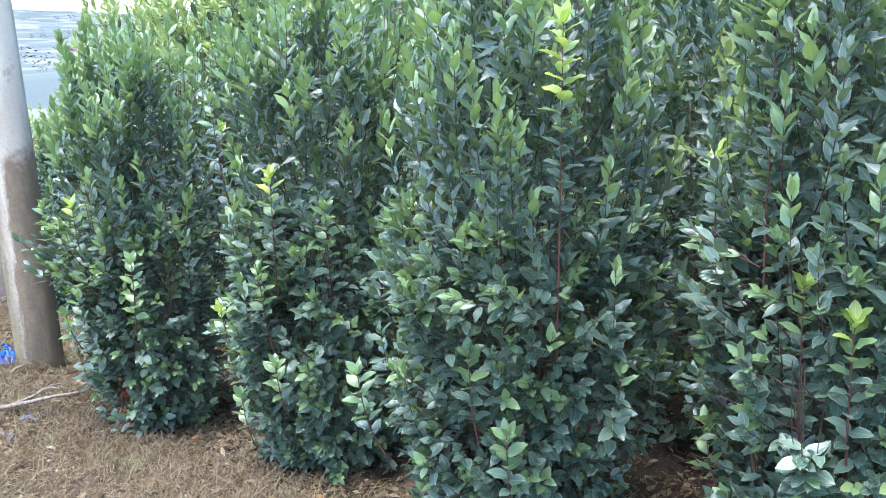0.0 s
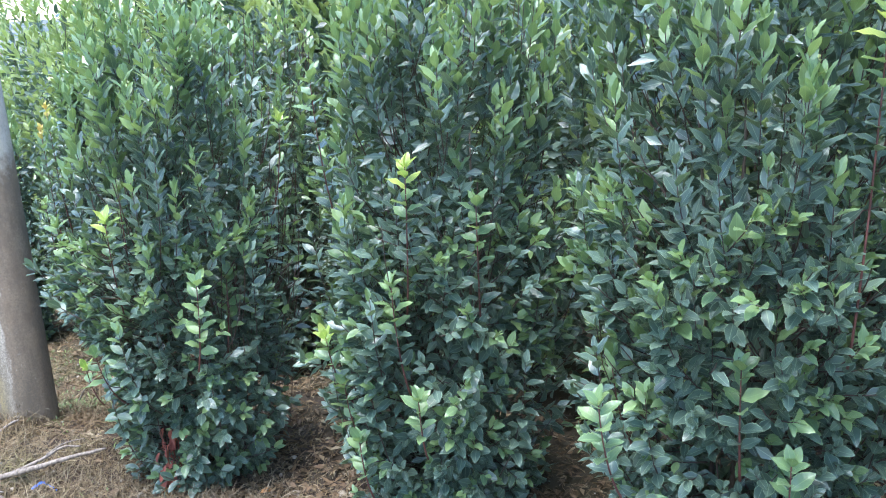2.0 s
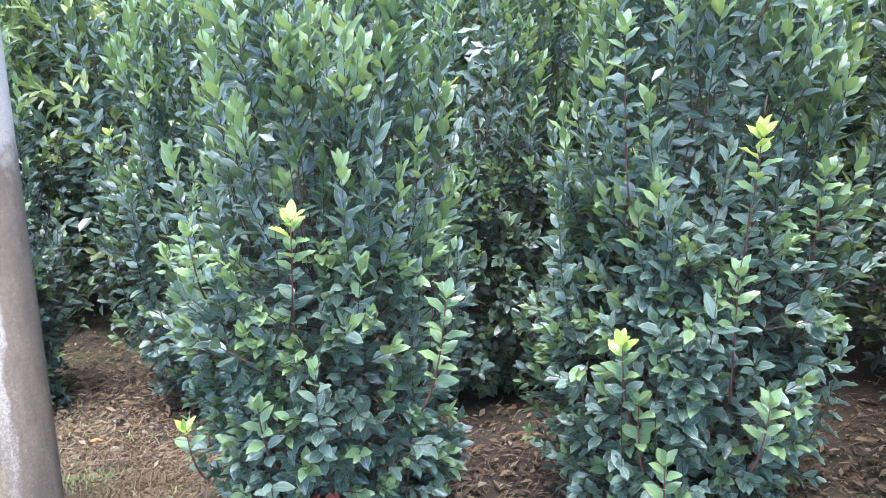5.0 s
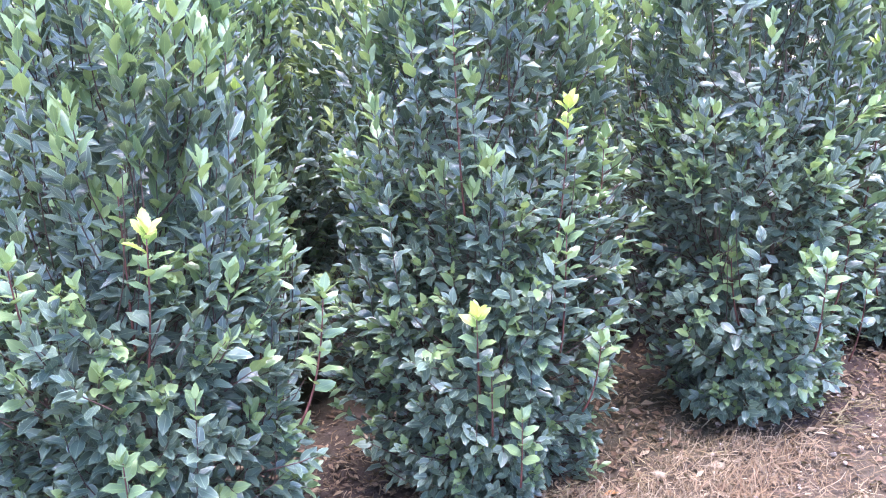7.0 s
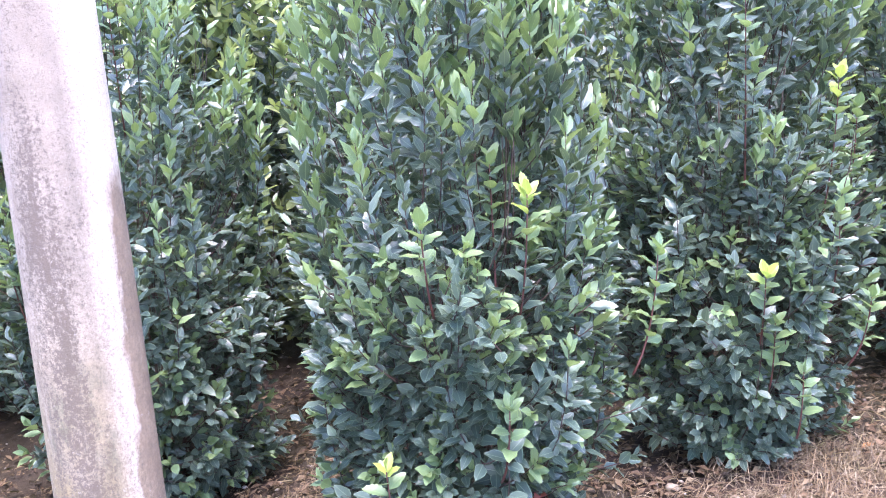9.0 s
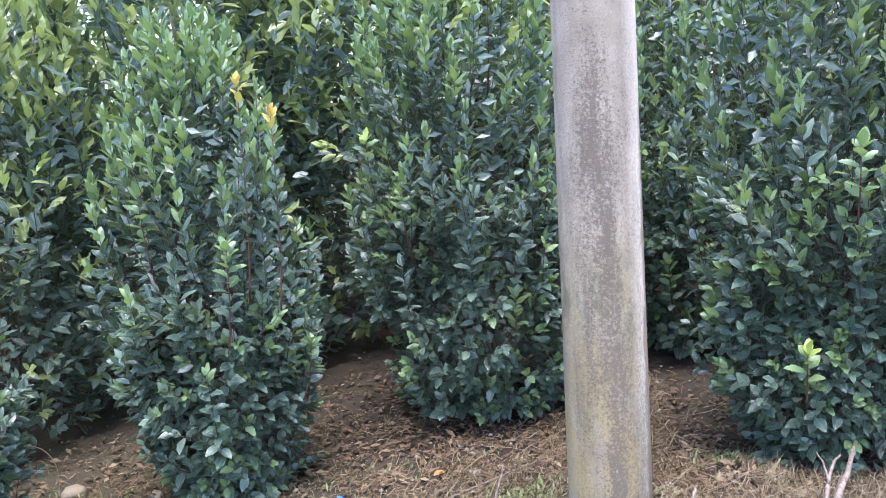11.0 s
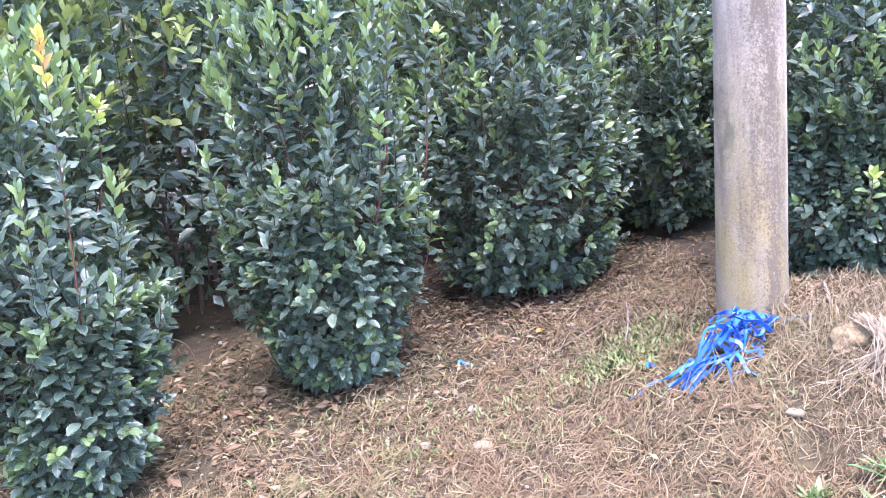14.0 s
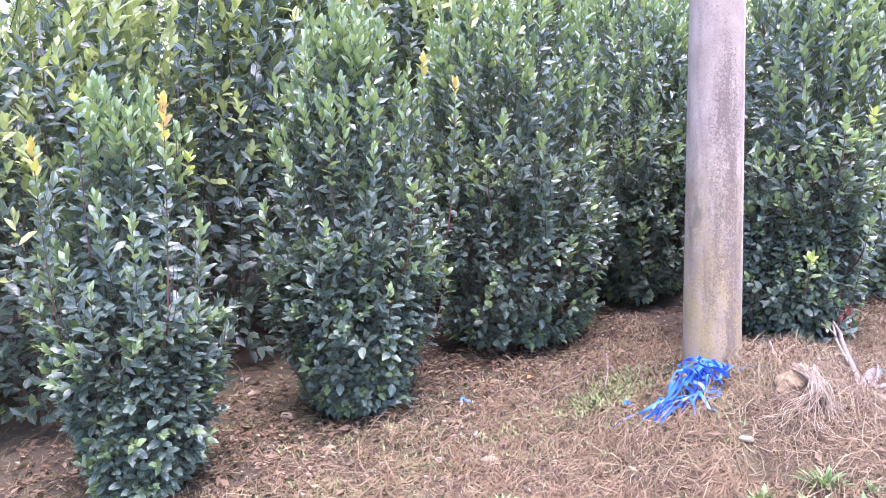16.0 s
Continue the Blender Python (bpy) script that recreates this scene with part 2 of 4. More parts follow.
def ground_material():
    m, nt, b = material("dry_soil")
    v = coords(nt)
    big = noisy(nt, v, 1.6, 4.0)
    mid = noisy(nt, v, 14.0, 6.0, 0.65)
    fine = noisy(nt, v, 120.0, 4.0, 0.7)
    bare = nt.nodes.new("ShaderNodeAttribute")
    bare.attribute_name = "bare"
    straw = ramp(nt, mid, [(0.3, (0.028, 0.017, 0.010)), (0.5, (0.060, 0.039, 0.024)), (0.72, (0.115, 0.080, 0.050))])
    # bare reddish soil under the bushes, its colour also darkened for their shade
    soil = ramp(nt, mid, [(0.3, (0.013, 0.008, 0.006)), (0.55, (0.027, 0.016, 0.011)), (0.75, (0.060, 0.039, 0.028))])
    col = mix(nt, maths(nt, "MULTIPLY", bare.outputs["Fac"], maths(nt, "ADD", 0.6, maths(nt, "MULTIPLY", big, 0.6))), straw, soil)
    col = mix(nt, maths(nt, "MULTIPLY", fine, 0.5), col, (0.052, 0.031, 0.021))
    b.inputs["Roughness"].default_value = 0.95
    wide = ramp(nt, noisy(nt, v, 0.45, 5.0, 0.6), [(0.42, (0, 0, 0)), (0.62, (1, 1, 1))])
    col = mix(nt, maths(nt, "MULTIPLY", wide, 0.45), col, (0.10, 0.095, 0.042))
    nt.links.new(col, b.inputs["Base Color"])
    bump(nt, b, maths(nt, "ADD", mid, maths(nt, "MULTIPLY", fine, 0.5)), 0.9, 0.02)
    return m


def far_material():
    m, nt, b = material("far_fields")
    v = coords(nt)
    patch = nt.nodes.new("ShaderNodeTexVoronoi")
    patch.inputs["Scale"].default_value = 0.03
    nt.links.new(v, patch.inputs["Vector"])
    sep = nt.nodes.new("ShaderNodeSeparateColor")
    nt.links.new(patch.outputs["Color"], sep.inputs[0])
    # field and woodland tones shifted to blue-grey, with distance haze in the colour
    col = ramp(nt, sep.outputs[0], [(0.0, (0.040, 0.056, 0.056)), (0.35, (0.070, 0.086, 0.076)), (0.6, (0.100, 0.110, 0.092)), (0.85, (0.19, 0.185, 0.155)), (1.0, (0.05, 0.066, 0.064))])
    col = mix(nt, maths(nt, "MULTIPLY", noisy(nt, v, 0.05, 5.0), 0.55), col, (0.042, 0.058, 0.058))
    nt.links.new(col, b.inputs["Base Color"])
    b.inputs["Roughness"].default_value = 1.0
    return m


def varied_material(name, stops, rough, single=False, scale=30.0, relief=0.0, patches=None):
    m, nt, b = material(name)
    src = nt.nodes.new("ShaderNodeObjectInfo" if single else "ShaderNodeNewGeometry")
    chance = src.outputs["Random" if single else "Random Per Island"]
    n = noisy(nt, coords(nt), scale, 5.0)
    col = ramp(nt, chance, stops)
    col = mix(nt, maths(nt, "MULTIPLY", n, 0.5), col, tuple(0.45 * x for x in stops[0][1]))
    if patches:
        spread = ramp(nt, noisy(nt, coords(nt), 3.2, 5.0, 0.6), [(0.44, (0, 0, 0)), (0.62, (1, 1, 1))])
        col = mix(nt, maths(nt, "MULTIPLY", spread, 0.62), col, patches)
        mossy = ramp(nt, noisy(nt, coords(nt, "Object", (1.3, 0.9, 1)), 2.1, 4.0, 0.6), [(0.52, (0, 0, 0)), (0.68, (1, 1, 1))])
        col = mix(nt, maths(nt, "MULTIPLY", mossy, 0.5), col, (0.15, 0.15, 0.06))
    nt.links.new(col, b.inputs["Base Color"])
    b.inputs["Roughness"].default_value = rough
    if relief:
        bump(nt, b, n, 0.8, relief)
    return m


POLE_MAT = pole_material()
GROUND_MAT = ground_material()
FAR_MAT = far_material()
STRAW_MAT = varied_material("dry_straw", [(0.0, (0.040, 0.021, 0.011)), (0.16, (0.080, 0.048, 0.023)), (0.30, (0.108, 0.088, 0.032)), (0.42, (0.132, 0.089, 0.042)), (0.62, (0.180, 0.129, 0.064)), (0.85, (0.240, 0.181, 0.096)), (1.0, (0.330, 0.264, 0.160))], 0.85, patches=(0.150, 0.092, 0.044))
PALE_STRAW_MAT = varied_material("pale_dry_fibre", [(0.0, (0.080, 0.052, 0.027)), (0.5, (0.170, 0.125, 0.069)), (1.0, (0.30, 0.24, 0.150))], 0.8)
FIBRE_MAT = varied_material("bleached_plant_fibre", [(0.0, (0.20, 0.150, 0.095)), (0.5, (0.31, 0.245, 0.165)), (1.0, (0.44, 0.37, 0.27))], 0.75, True)
PEBBLE_MAT = varied_material("pebble", [(0.0, (0.112, 0.084, 0.062)), (0.4, (0.235, 0.190, 0.140)), (0.8, (0.325, 0.280, 0.218)), (1.0, (0.392, 0.364, 0.319))], 0.85)
STONE_MAT = varied_material("field_stone", [(0.0, (0.205, 0.153, 0.087)), (0.5, (0.256, 0.207, 0.139)), (1.0, (0.288, 0.252, 0.200))], 0.85, True, 40.0, 0.006)
ROCK_MAT = varied_material("ochre_rock", [(0.0, (0.19, 0.138, 0.072)), (1.0, (0.24, 0.18, 0.10))], 0.95, True, 14.0, 0.04)
GRASS_MAT = varied_material("short_green_grass", [(0.0, (0.07, 0.115, 0.030)), (0.5, (0.125, 0.185, 0.050)), (1.0, (0.21, 0.25, 0.085))], 0.6)
TWINE_MAT = varied_material("blue_plastic_twine", [(0.0, (0.008, 0.060, 0.330)), (0.5, (0.018, 0.130, 0.520)), (1.0, (0.060, 0.270, 0.680))], 0.45, True)
WALL_MAT = varied_material("far_plaster", [(0.0, (0.36, 0.33, 0.30)), (1.0, (0.62, 0.60, 0.57))], 0.9, True)
ROOF_MAT = varied_material("far_roof_tiles", [(0.0, (0.12, 0.07, 0.055)), (1.0, (0.15, 0.10, 0.08))], 0.9, True)
PANE_MAT, _nt, _b = material("far_window")
_b.inputs["Base Color"].default_value = (0.05, 0.06, 0.07, 1)
_b.inputs["Roughness"].default_value = 0.2
TREE_MAT = varied_material("far_tree_leaves", [(0.0, (0.040, 0.052, 0.048)), (1.0, (0.070, 0.082, 0.072))], 0.95)


# ---- helpers for meshes ----
def mesh_data(name, verts, faces, mats, uvs=None, slots=None, smooth=True):
    me = bpy.data.meshes.new(name)
    me.from_pydata(np.asarray(verts).tolist(), [], faces.tolist() if hasattr(faces, "tolist") else faces)
    for mt in mats:
        me.materials.append(mt)
    if uvs is not None:
        layer = me.uv_layers.new(name="UVMap")
        idx = np.empty(len(me.loops), dtype=np.int32)
        me.loops.foreach_get("vertex_index", idx)
        layer.data.foreach_set("uv", np.asarray(uvs, dtype=np.float32)[idx].ravel())
    if slots is not None:
        me.polygons.foreach_set("material_index", np.asarray(slots, dtype=np.int32))
    if smooth:
        me.polygons.foreach_set("use_smooth", np.ones(len(me.polygons), dtype=bool))
    me.update()
    return me


def part(name, data, parent, label="", kind=""):
    ob = new(name, data)
    ob.parent = parent
    return tagged(ob, label, kind=kind)


def unit(a):
    return a / np.maximum(np.linalg.norm(a, axis=-1, keepdims=True), 1e-9)


def ground_z(x, y):
    """The height of the ground: a slope that falls to the left, with a small mound round the pole's foot."""
    x, y = np.asarray(x, float), np.asarray(y, float)
    near = -0.1697 + 0.0765 * 14 * np.tanh(x / 14) + 0.0568 * 14 * np.tanh(y / 14)
    mound = 0.19 * np.exp(-((x - 0.15) ** 2 + (y + 0.05) ** 2) / 0.55 ** 2)
    clumps = 0.020 * np.sin(11 * x + 2.1 * np.sin(7 * y)) * np.sin(13 * y + 1.7 * np.sin(9 * x)) + 0.009 * np.sin(29 * x + 3 * np.sin(23 * y)) * np.sin(31 * y + 2 * np.sin(27 * x))
    near = near + clumps * np.exp(-((x - 0.5) / 5) ** 4 - (y / 3.2) ** 4)
    heap = 0.09 * np.exp(-((x - 0.24) ** 2 + (y + 0.33) ** 2) / 0.25 ** 2) - 0.10 * np.exp(-((x + 0.18) ** 2 + (y + 0.63) ** 2) / 0.075 ** 2)
    return near + mound + heap + 0.05 * np.exp(-((x - 0.55) ** 2 + (y - 0.2) ** 2) / 0.3 ** 2)


def leaf_shape(stations, half, fold, curl, wave):
    """One leaf along x with its width along y, folded at the midrib and curling down: vertices, triangles and uv."""
    v, uv, rows = [], [], []
    for i, (u, h) in enumerate(zip(stations, half)):
        drop = -curl * u * u
        if h == 0:
            rows.append([len(v)])
            v.append((u, 0, drop))
            uv.append((u, 0.5))
        else:
            rows.append([len(v), len(v) + 1, len(v) + 2])
            w = wave * (1 if i % 2 else -1)
            v += [(u, -h, drop + fold * h + w), (u, 0, drop), (u, h, drop + fold * h - w)]
            uv += [(u, 0), (u, 0.5), (u, 1)]
    f = []
    for a, b in zip(rows, rows[1:]):
        if len(a) == 1:
            f += [(a[0], b[0], b[1]), (a[0], b[1], b[2])]
        elif len(b) == 1:
            f += [(a[0], b[0], a[1]), (a[1], b[0], a[2])]
        else:
            for k in (0, 1):
                f += [(a[k], b[k], b[k + 1]), (a[k], b[k + 1], a[k + 1])]
    return np.array(v), np.array(f), np.array(uv)


def toothed(count, widest, tooth):
    """Stations and half widths of a leaf with a shallowly toothed, wavy rim."""
    st = [k / count for k in range(count + 1)]
    half = [0.5 * (math.sin(math.pi * u ** widest) ** 0.8) * (1 + (tooth if k % 2 else -tooth)) for k, u in enumerate(st)]
    half[0] = half[-1] = 0
    return st, half


LEAF_FINE = leaf_shape(*toothed(13, 0.95, 0.085), 0.34, 0.16, 0.03)
LEAF_FINE_B = leaf_shape(*toothed(13, 0.88, 0.09), 0.16, -0.12, 0.035)
LEAF_FINE_C = leaf_shape(*toothed(13, 1.02, 0.08), 0.44, 0.32, 0.025)
LEAF_MID = leaf_shape((0, 0.17, 0.37, 0.60, 0.83, 1), (0, 0.33, 0.52, 0.46, 0.25, 0), 0.30, 0.20, 0.055)
LEAF_BACK = leaf_shape((0, 0.3, 0.7, 1), (0, 0.44, 0.42, 0), 0.34, 0.15, 0.01)
LEAF_LOW = leaf_shape((0, 0.45, 1), (0, 0.5, 0), 0.34, 0.15, 0.0)


def leaf_cloud(shape, at, along, normal, length, width):
    """Many leaves as arrays: the unit leaf laid at each place."""
    v, f, uv = shape
    side = unit(np.cross(normal, along))
    normal = np.cross(along, side)
    n = len(at)
    bend = 0.6 + 0.8 * np.random.rand(n, 1, 1)
    verts = (at[:, None] + along[:, None] * (v[None, :, :1] * length[:, None, None]) + side[:, None] * (v[None, :, 1:2] * width[:, None, None])
             + normal[:, None] * (v[None, :, 2:3] * bend * width[:, None, None]))
    faces = f[None] + (np.arange(n) * len(v))[:, None, None]
    return verts.reshape(-1, 3), faces.reshape(-1, 3), np.tile(uv, (n, 1)), len(f)


def tube(points, radii, sides=5):
    """A tapering tube along a line of points: vertices and quads."""
    p = np.asarray(points, float)
    t = unit(np.gradient(p, axis=0))
    ref = np.array((0.31, 0.94, 0.12)) if abs(t[0][1]) < 0.8 else np.array((0.95, 0.1, 0.2))
    a = unit(np.cross(t, ref))
    b = np.cross(t, a)
    ang = np.linspace(0, 2 * np.pi, sides, endpoint=False)
    r = np.asarray(radii, float)[:, None, None]
    ring = a[:, None] * np.cos(ang)[None, :, None] + b[:, None] * np.sin(ang)[None, :, None]
    v = (p[:, None] + ring * r).reshape(-1, 3)
    f = [(i * sides + k, i * sides + (k + 1) % sides, (i + 1) * sides + (k + 1) % sides, (i + 1) * sides + k)
         for i in range(len(p) - 1) for k in range(sides)]
    if sides > 3:
        f.append(tuple(range(sides - 1, -1, -1)))
        f.append(tuple((len(p) - 1) * sides + k for k in range(sides)))
    return v, f


def joined(pieces):
    verts, faces, off = [], [], 0
    for v, f in pieces:
        verts.append(np.asarray(v))
        faces += [tuple(k + off for k in q) for q in f]
        off += len(v)
    return np.concatenate(verts), faces


# ---- the ground, one sheet to the hills ----
def axis_steps(lo, hi, fine):
    inner = np.arange(lo, hi + 1e-6, fine)
    grow = np.concatenate([[0.15, 0.4, 0.8, 1.5, 2.5, 4, 6, 9, 14, 22], np.arange(40, 400, 30), np.arange(400, 3600, 80)])
    return np.concatenate([(lo - grow)[::-1], inner, hi + grow])


def build_ground():
    xs, ys = axis_steps(-3.6, 5.0, 0.055), axis_steps(-2.2, 3.2, 0.055)
    gx, gy = np.meshgrid(xs, ys)
    z = ground_z(gx, gy)
    far = np.hypot(gx, gy)
    step = np.clip((far - 60) / 400, 0, 1)
    z = z - 16 * step * step * (3 - 2 * step)
    west = np.clip((-gx - 500) / 1500, 0, 1)
    roll = np.array([[noise.noise((x * 0.0011, y * 0.0011, 3.1)) for x in xs] for y in ys])
    z = z + west * west * (3 - 2 * west) * (78 + 50 * roll) + np.clip((far - 300) / 600, 0, 1) * 14 * roll
    rough = np.array([[noise.noise((x * 5, y * 5, 0)) * 0.014 + noise.noise((x * 17, y * 17, 5)) * 0.008 if -4 < x < 5.4 and -2.6 < y < 3.6 else 0
                       for x in xs] for y in ys])
    z = z + rough
    nx, ny = len(xs), len(ys)
    i = np.arange(nx * ny).reshape(ny, nx)
    faces = np.stack([i[:-1, :-1], i[:-1, 1:], i[1:, 1:], i[1:, :-1]], -1).reshape(-1, 4)
    mid_far = far[:-1, :-1].ravel() > 40
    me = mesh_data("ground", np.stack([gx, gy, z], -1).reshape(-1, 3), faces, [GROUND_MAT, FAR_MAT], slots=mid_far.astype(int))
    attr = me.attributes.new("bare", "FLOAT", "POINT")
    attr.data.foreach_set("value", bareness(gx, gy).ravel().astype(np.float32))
    tagged(new("ground", me), "sloping ground of dry straw litter and reddish soil", "ground", kind="structure")


def row_line(x):
    """The y of the foremost row of bushes at x."""
    return np.where(x > 0.35, 0.72 + 0.55 * (x - 1.02), 1.355 + 0.56 * (x + 0.42))


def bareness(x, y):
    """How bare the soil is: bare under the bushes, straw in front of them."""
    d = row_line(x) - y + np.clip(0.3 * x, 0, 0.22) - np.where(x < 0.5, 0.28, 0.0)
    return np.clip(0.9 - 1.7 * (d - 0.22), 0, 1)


build_ground()


# ---- the concrete pole ----
def build_pole():
    rings, sides = 60, 72
    v, f = [], []
    for i in range(rings + 1):
        z = -0.25 + 8.25 * (i / rings) ** 1.6
        r = 0.1288 - 0.0075 * z
        for k in range(sides):
            a = 2 * math.pi * k / sides
            rr = r * (1 + 0.006 * noise.noise((math.cos(a) * 1.5, math.sin(a) * 1.5, z * 2.5)))
            v.append((rr * math.cos(a), rr * math.sin(a), z))
    for i in range(rings):
        for k in range(sides):
            f.append((i * sides + k, i * sides + (k + 1) % sides, (i + 1) * sides + (k + 1) % sides, (i + 1) * sides + k))
    f.append(tuple(rings * sides + k for k in range(sides)))
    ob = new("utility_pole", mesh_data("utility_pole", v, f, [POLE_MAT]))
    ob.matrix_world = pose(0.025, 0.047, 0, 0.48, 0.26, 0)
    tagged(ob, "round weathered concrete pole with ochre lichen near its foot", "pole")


build_pole()


# ---- the laurel bushes ----
def envelope(h, radius, height):
    """The half width of a bush at height h: a full skirt, then loose upright shoots; the small ones taper to the top."""
    k = h / height
    full = np.interp(k, (0.0, 0.05, 0.14, 0.28, 0.50, 0.75, 0.92, 1.0), (0.54, 0.70, 0.88, 0.99, 1.0, 0.93, 0.78, 0.5))
    slim = np.interp(k, (0.0, 0.05, 0.14, 0.28, 0.45, 0.65, 0.85, 1.0), (0.50, 0.64, 0.80, 0.93, 1.0, 0.96, 0.74, 0.30))
    return radius * (slim if height < 2.08 else full)


def lumpy(az, h, seed):
    """The uneven outline of a bush: bays and bulges a hand or two across."""
    c, s = math.cos(az), math.sin(az)
    return 1 + 0.28 * noise.noise((c * 1.5 + seed, s * 1.5, h * 2.6)) + 0.18 * noise.noise((c * 3.6, s * 3.6 + seed, h * 6.5))


def shoot_line(start, tip, lift, steps=9):
    """A shoot that leaves its stem sideways and turns upwards to its tip."""
    start, tip = np.asarray(start, float), np.asarray(tip, float)
    bend = start * (1 - lift) + tip * lift
    bend[2] = start[2] + (tip[2] - start[2]) * 0.30
    s = np.linspace(0, 1, steps)[:, None]
    return start * (1 - s) ** 2 + 2 * bend * s * (1 - s) + tip * s * s


def bush_shoots(rng, radius, height, count, sprigs, skirt):
    """Shoots of a bush in its own metres: (line, freshness, hero kind)."""
    shoots = []
    for _ in range(count):
        h = height * (0.30 + 0.70 * rng.random() ** 0.8)
        az = rng.uniform(0, 2 * math.pi)
        deep = 1 - 0.5 * rng.random() ** 2.2
        r = envelope(h, radius, height) * deep * rng.uniform(0.9, 1.12)
        low = h < 0.42
        length = rng.uniform(0.22, 0.40) if low else rng.uniform(0.35, 0.75)
        tip = (r * math.cos(az), r * math.sin(az), max(0.07, h))
        base_h = max(0.10, h - length * (0.25 if low else 0.85))
        inner = r * rng.uniform(0.15, 0.35) if low else r * rng.uniform(0.45, 0.8)
        az2 = az + rng.uniform(-0.35, 0.35)
        start = (inner * math.cos(az2), inner * math.sin(az2), base_h)
        fresh = rng.random()
        shoots.append((shoot_line(start, tip, 0.75 if low else 0.9), fresh, None))
    seed = rng.uniform(0, 50)
    for _ in range(sprigs):
        h = height * (0.03 + skirt * rng.random() ** 1.2)
        az = rng.uniform(0, 2 * math.pi)
        if math.sin(az) > 0.5 and rng.random() < 0.6:
            continue
        r = envelope(h, radius, height) * (1 - 0.30 * rng.random() ** 1.5) * lumpy(az, h, seed)
        if rng.random() < 0.05:
            r += rng.uniform(0.03, 0.09)
        up = rng.uniform(-0.15, 0.8) + 0.5 * min(1, h)
        az2 = az + rng.uniform(-0.6, 0.6)
        axis = np.array((math.cos(az2), math.sin(az2), up))
        axis = axis / np.linalg.norm(axis)
        tip = np.array((r * math.cos(az), r * math.sin(az), max(0.05, h)))
        start = tip - axis * min(rng.uniform(0.13, 0.22), r * 0.9)
        start[2] = max(0.04, start[2])
        shoots.append((shoot_line(start, tip, 0.5, 4), rng.random(), None))
    return shoots


def shoot_leaves(rng, line, fresh, hero, height, sunny=0.0, gap=0.0175, from_k=0.4):
    """Leaves in a spiral round the outer part of a shoot: rows of place, direction, normal, length, width, material."""
    seg = np.linalg.norm(np.diff(line, axis=0), axis=1)
    dist = np.concatenate([[0], np.cumsum(seg)])
    total = dist[-1]
    gap = 0.018 if hero else gap
    n = max(6, int(min(total * (0.92 if hero else 0.85), 0.62 if hero else 0.40) / gap))
    turn = rng.uniform(0, 6.28)
    out = []
    for j in range(n):
        if hero:
            back = 0.0045 * j if j < 5 else 0.018 + 0.018 * (j - 4)
        else:
            back = j * gap * (0.40 + 0.60 * min(1, j / 6))
        s = total - back
        if s < 0:
            break
        p = np.array([np.interp(s, dist, line[:, k]) for k in range(3)])
        q = np.array([np.interp(max(0, s - 0.03), dist, line[:, k]) for k in range(3)])
        t = unit(p - q) if s > 0.03 else unit(line[1] - line[0])
        ref = np.array((0.0, 1.0, 0.3)) if abs(t[1]) < 0.8 else np.array((1.0, 0.0, 0.3))
        a = unit(np.cross(t, ref))
        b = np.cross(t, a)
        ang = turn + j * 2.399
        rad = a * math.cos(ang) + b * math.sin(ang)
        outward = np.array((p[0], p[1], 0.0))
        outward = outward / max(np.linalg.norm(outward), 1e-6)
        k = p[2] / height
        low = float(np.clip(1.3 - 2.0 * k, 0, 1))
        if hero:
            open_angle = math.radians(np.interp(j, (0, 4, 5, 8, 14), (24, 50, 54, 60, 66)) * (0.62 if hero[0] == 3 else 1.0) + rng.uniform(-8, 8))
        else:
            open_angle = math.radians(np.interp(j, (0, 3, 6, 14), (16, 46, 62, 74)) * (0.56 + 0.44 * low) + rng.uniform(-12, 12))
        d = t * math.cos(open_angle) + rad * math.sin(open_angle)
        if not hero and j >= 3:
            d = d + outward * (0.15 + 0.30 * low) + np.array((0, 0, -1.0)) * low * rng.uniform(0.0, 0.6)
        d = unit(d)
        nrm = t * 0.7 + outward * (0.25 + 0.40 * low) + np.array((0, 0, 0.75)) + np.array((rng.uniform(-1, 1), rng.uniform(-1, 1), rng.uniform(-1, 1))) * 0.26
        nrm = unit(nrm - d * float(nrm @ d))
        size = np.interp(j, (0, 2, 5), (0.62, 0.84, 1.0)) * rng.uniform(0.76, 1.18) * (0.074 - 0.012 * low) * (gap / 0.0175) ** 0.5
        plump = rng.uniform(0.35, 0.46) + 0.11 * low
        # sunny adds paler leaves higher up, in place of sky light there
        kind = 0
        if hero:
            count = hero[1]
            kind = hero[0] if j < count else (1 if j < count + 5 else 0)
            size = rng.uniform(0.050, 0.062) if j < 5 else rng.uniform(0.058, 0.078)
            plump = rng.uniform(0.46, 0.58)
            if hero[0] == 3:
                size *= 0.8
        elif fresh > 0.87 - sunny * max(0.0, k - from_k) * 1.7:
            kind = 1 if j < 5 + 16 * sunny * max(0.0, k - from_k) else 0
        elif fresh > 0.66 - sunny * max(0.0, k - from_k) * 1.7:
            kind = 1 if j < 2 + 8 * sunny * k else 0
        out.append((p, d, nrm, size, size * plump, kind))
    return out


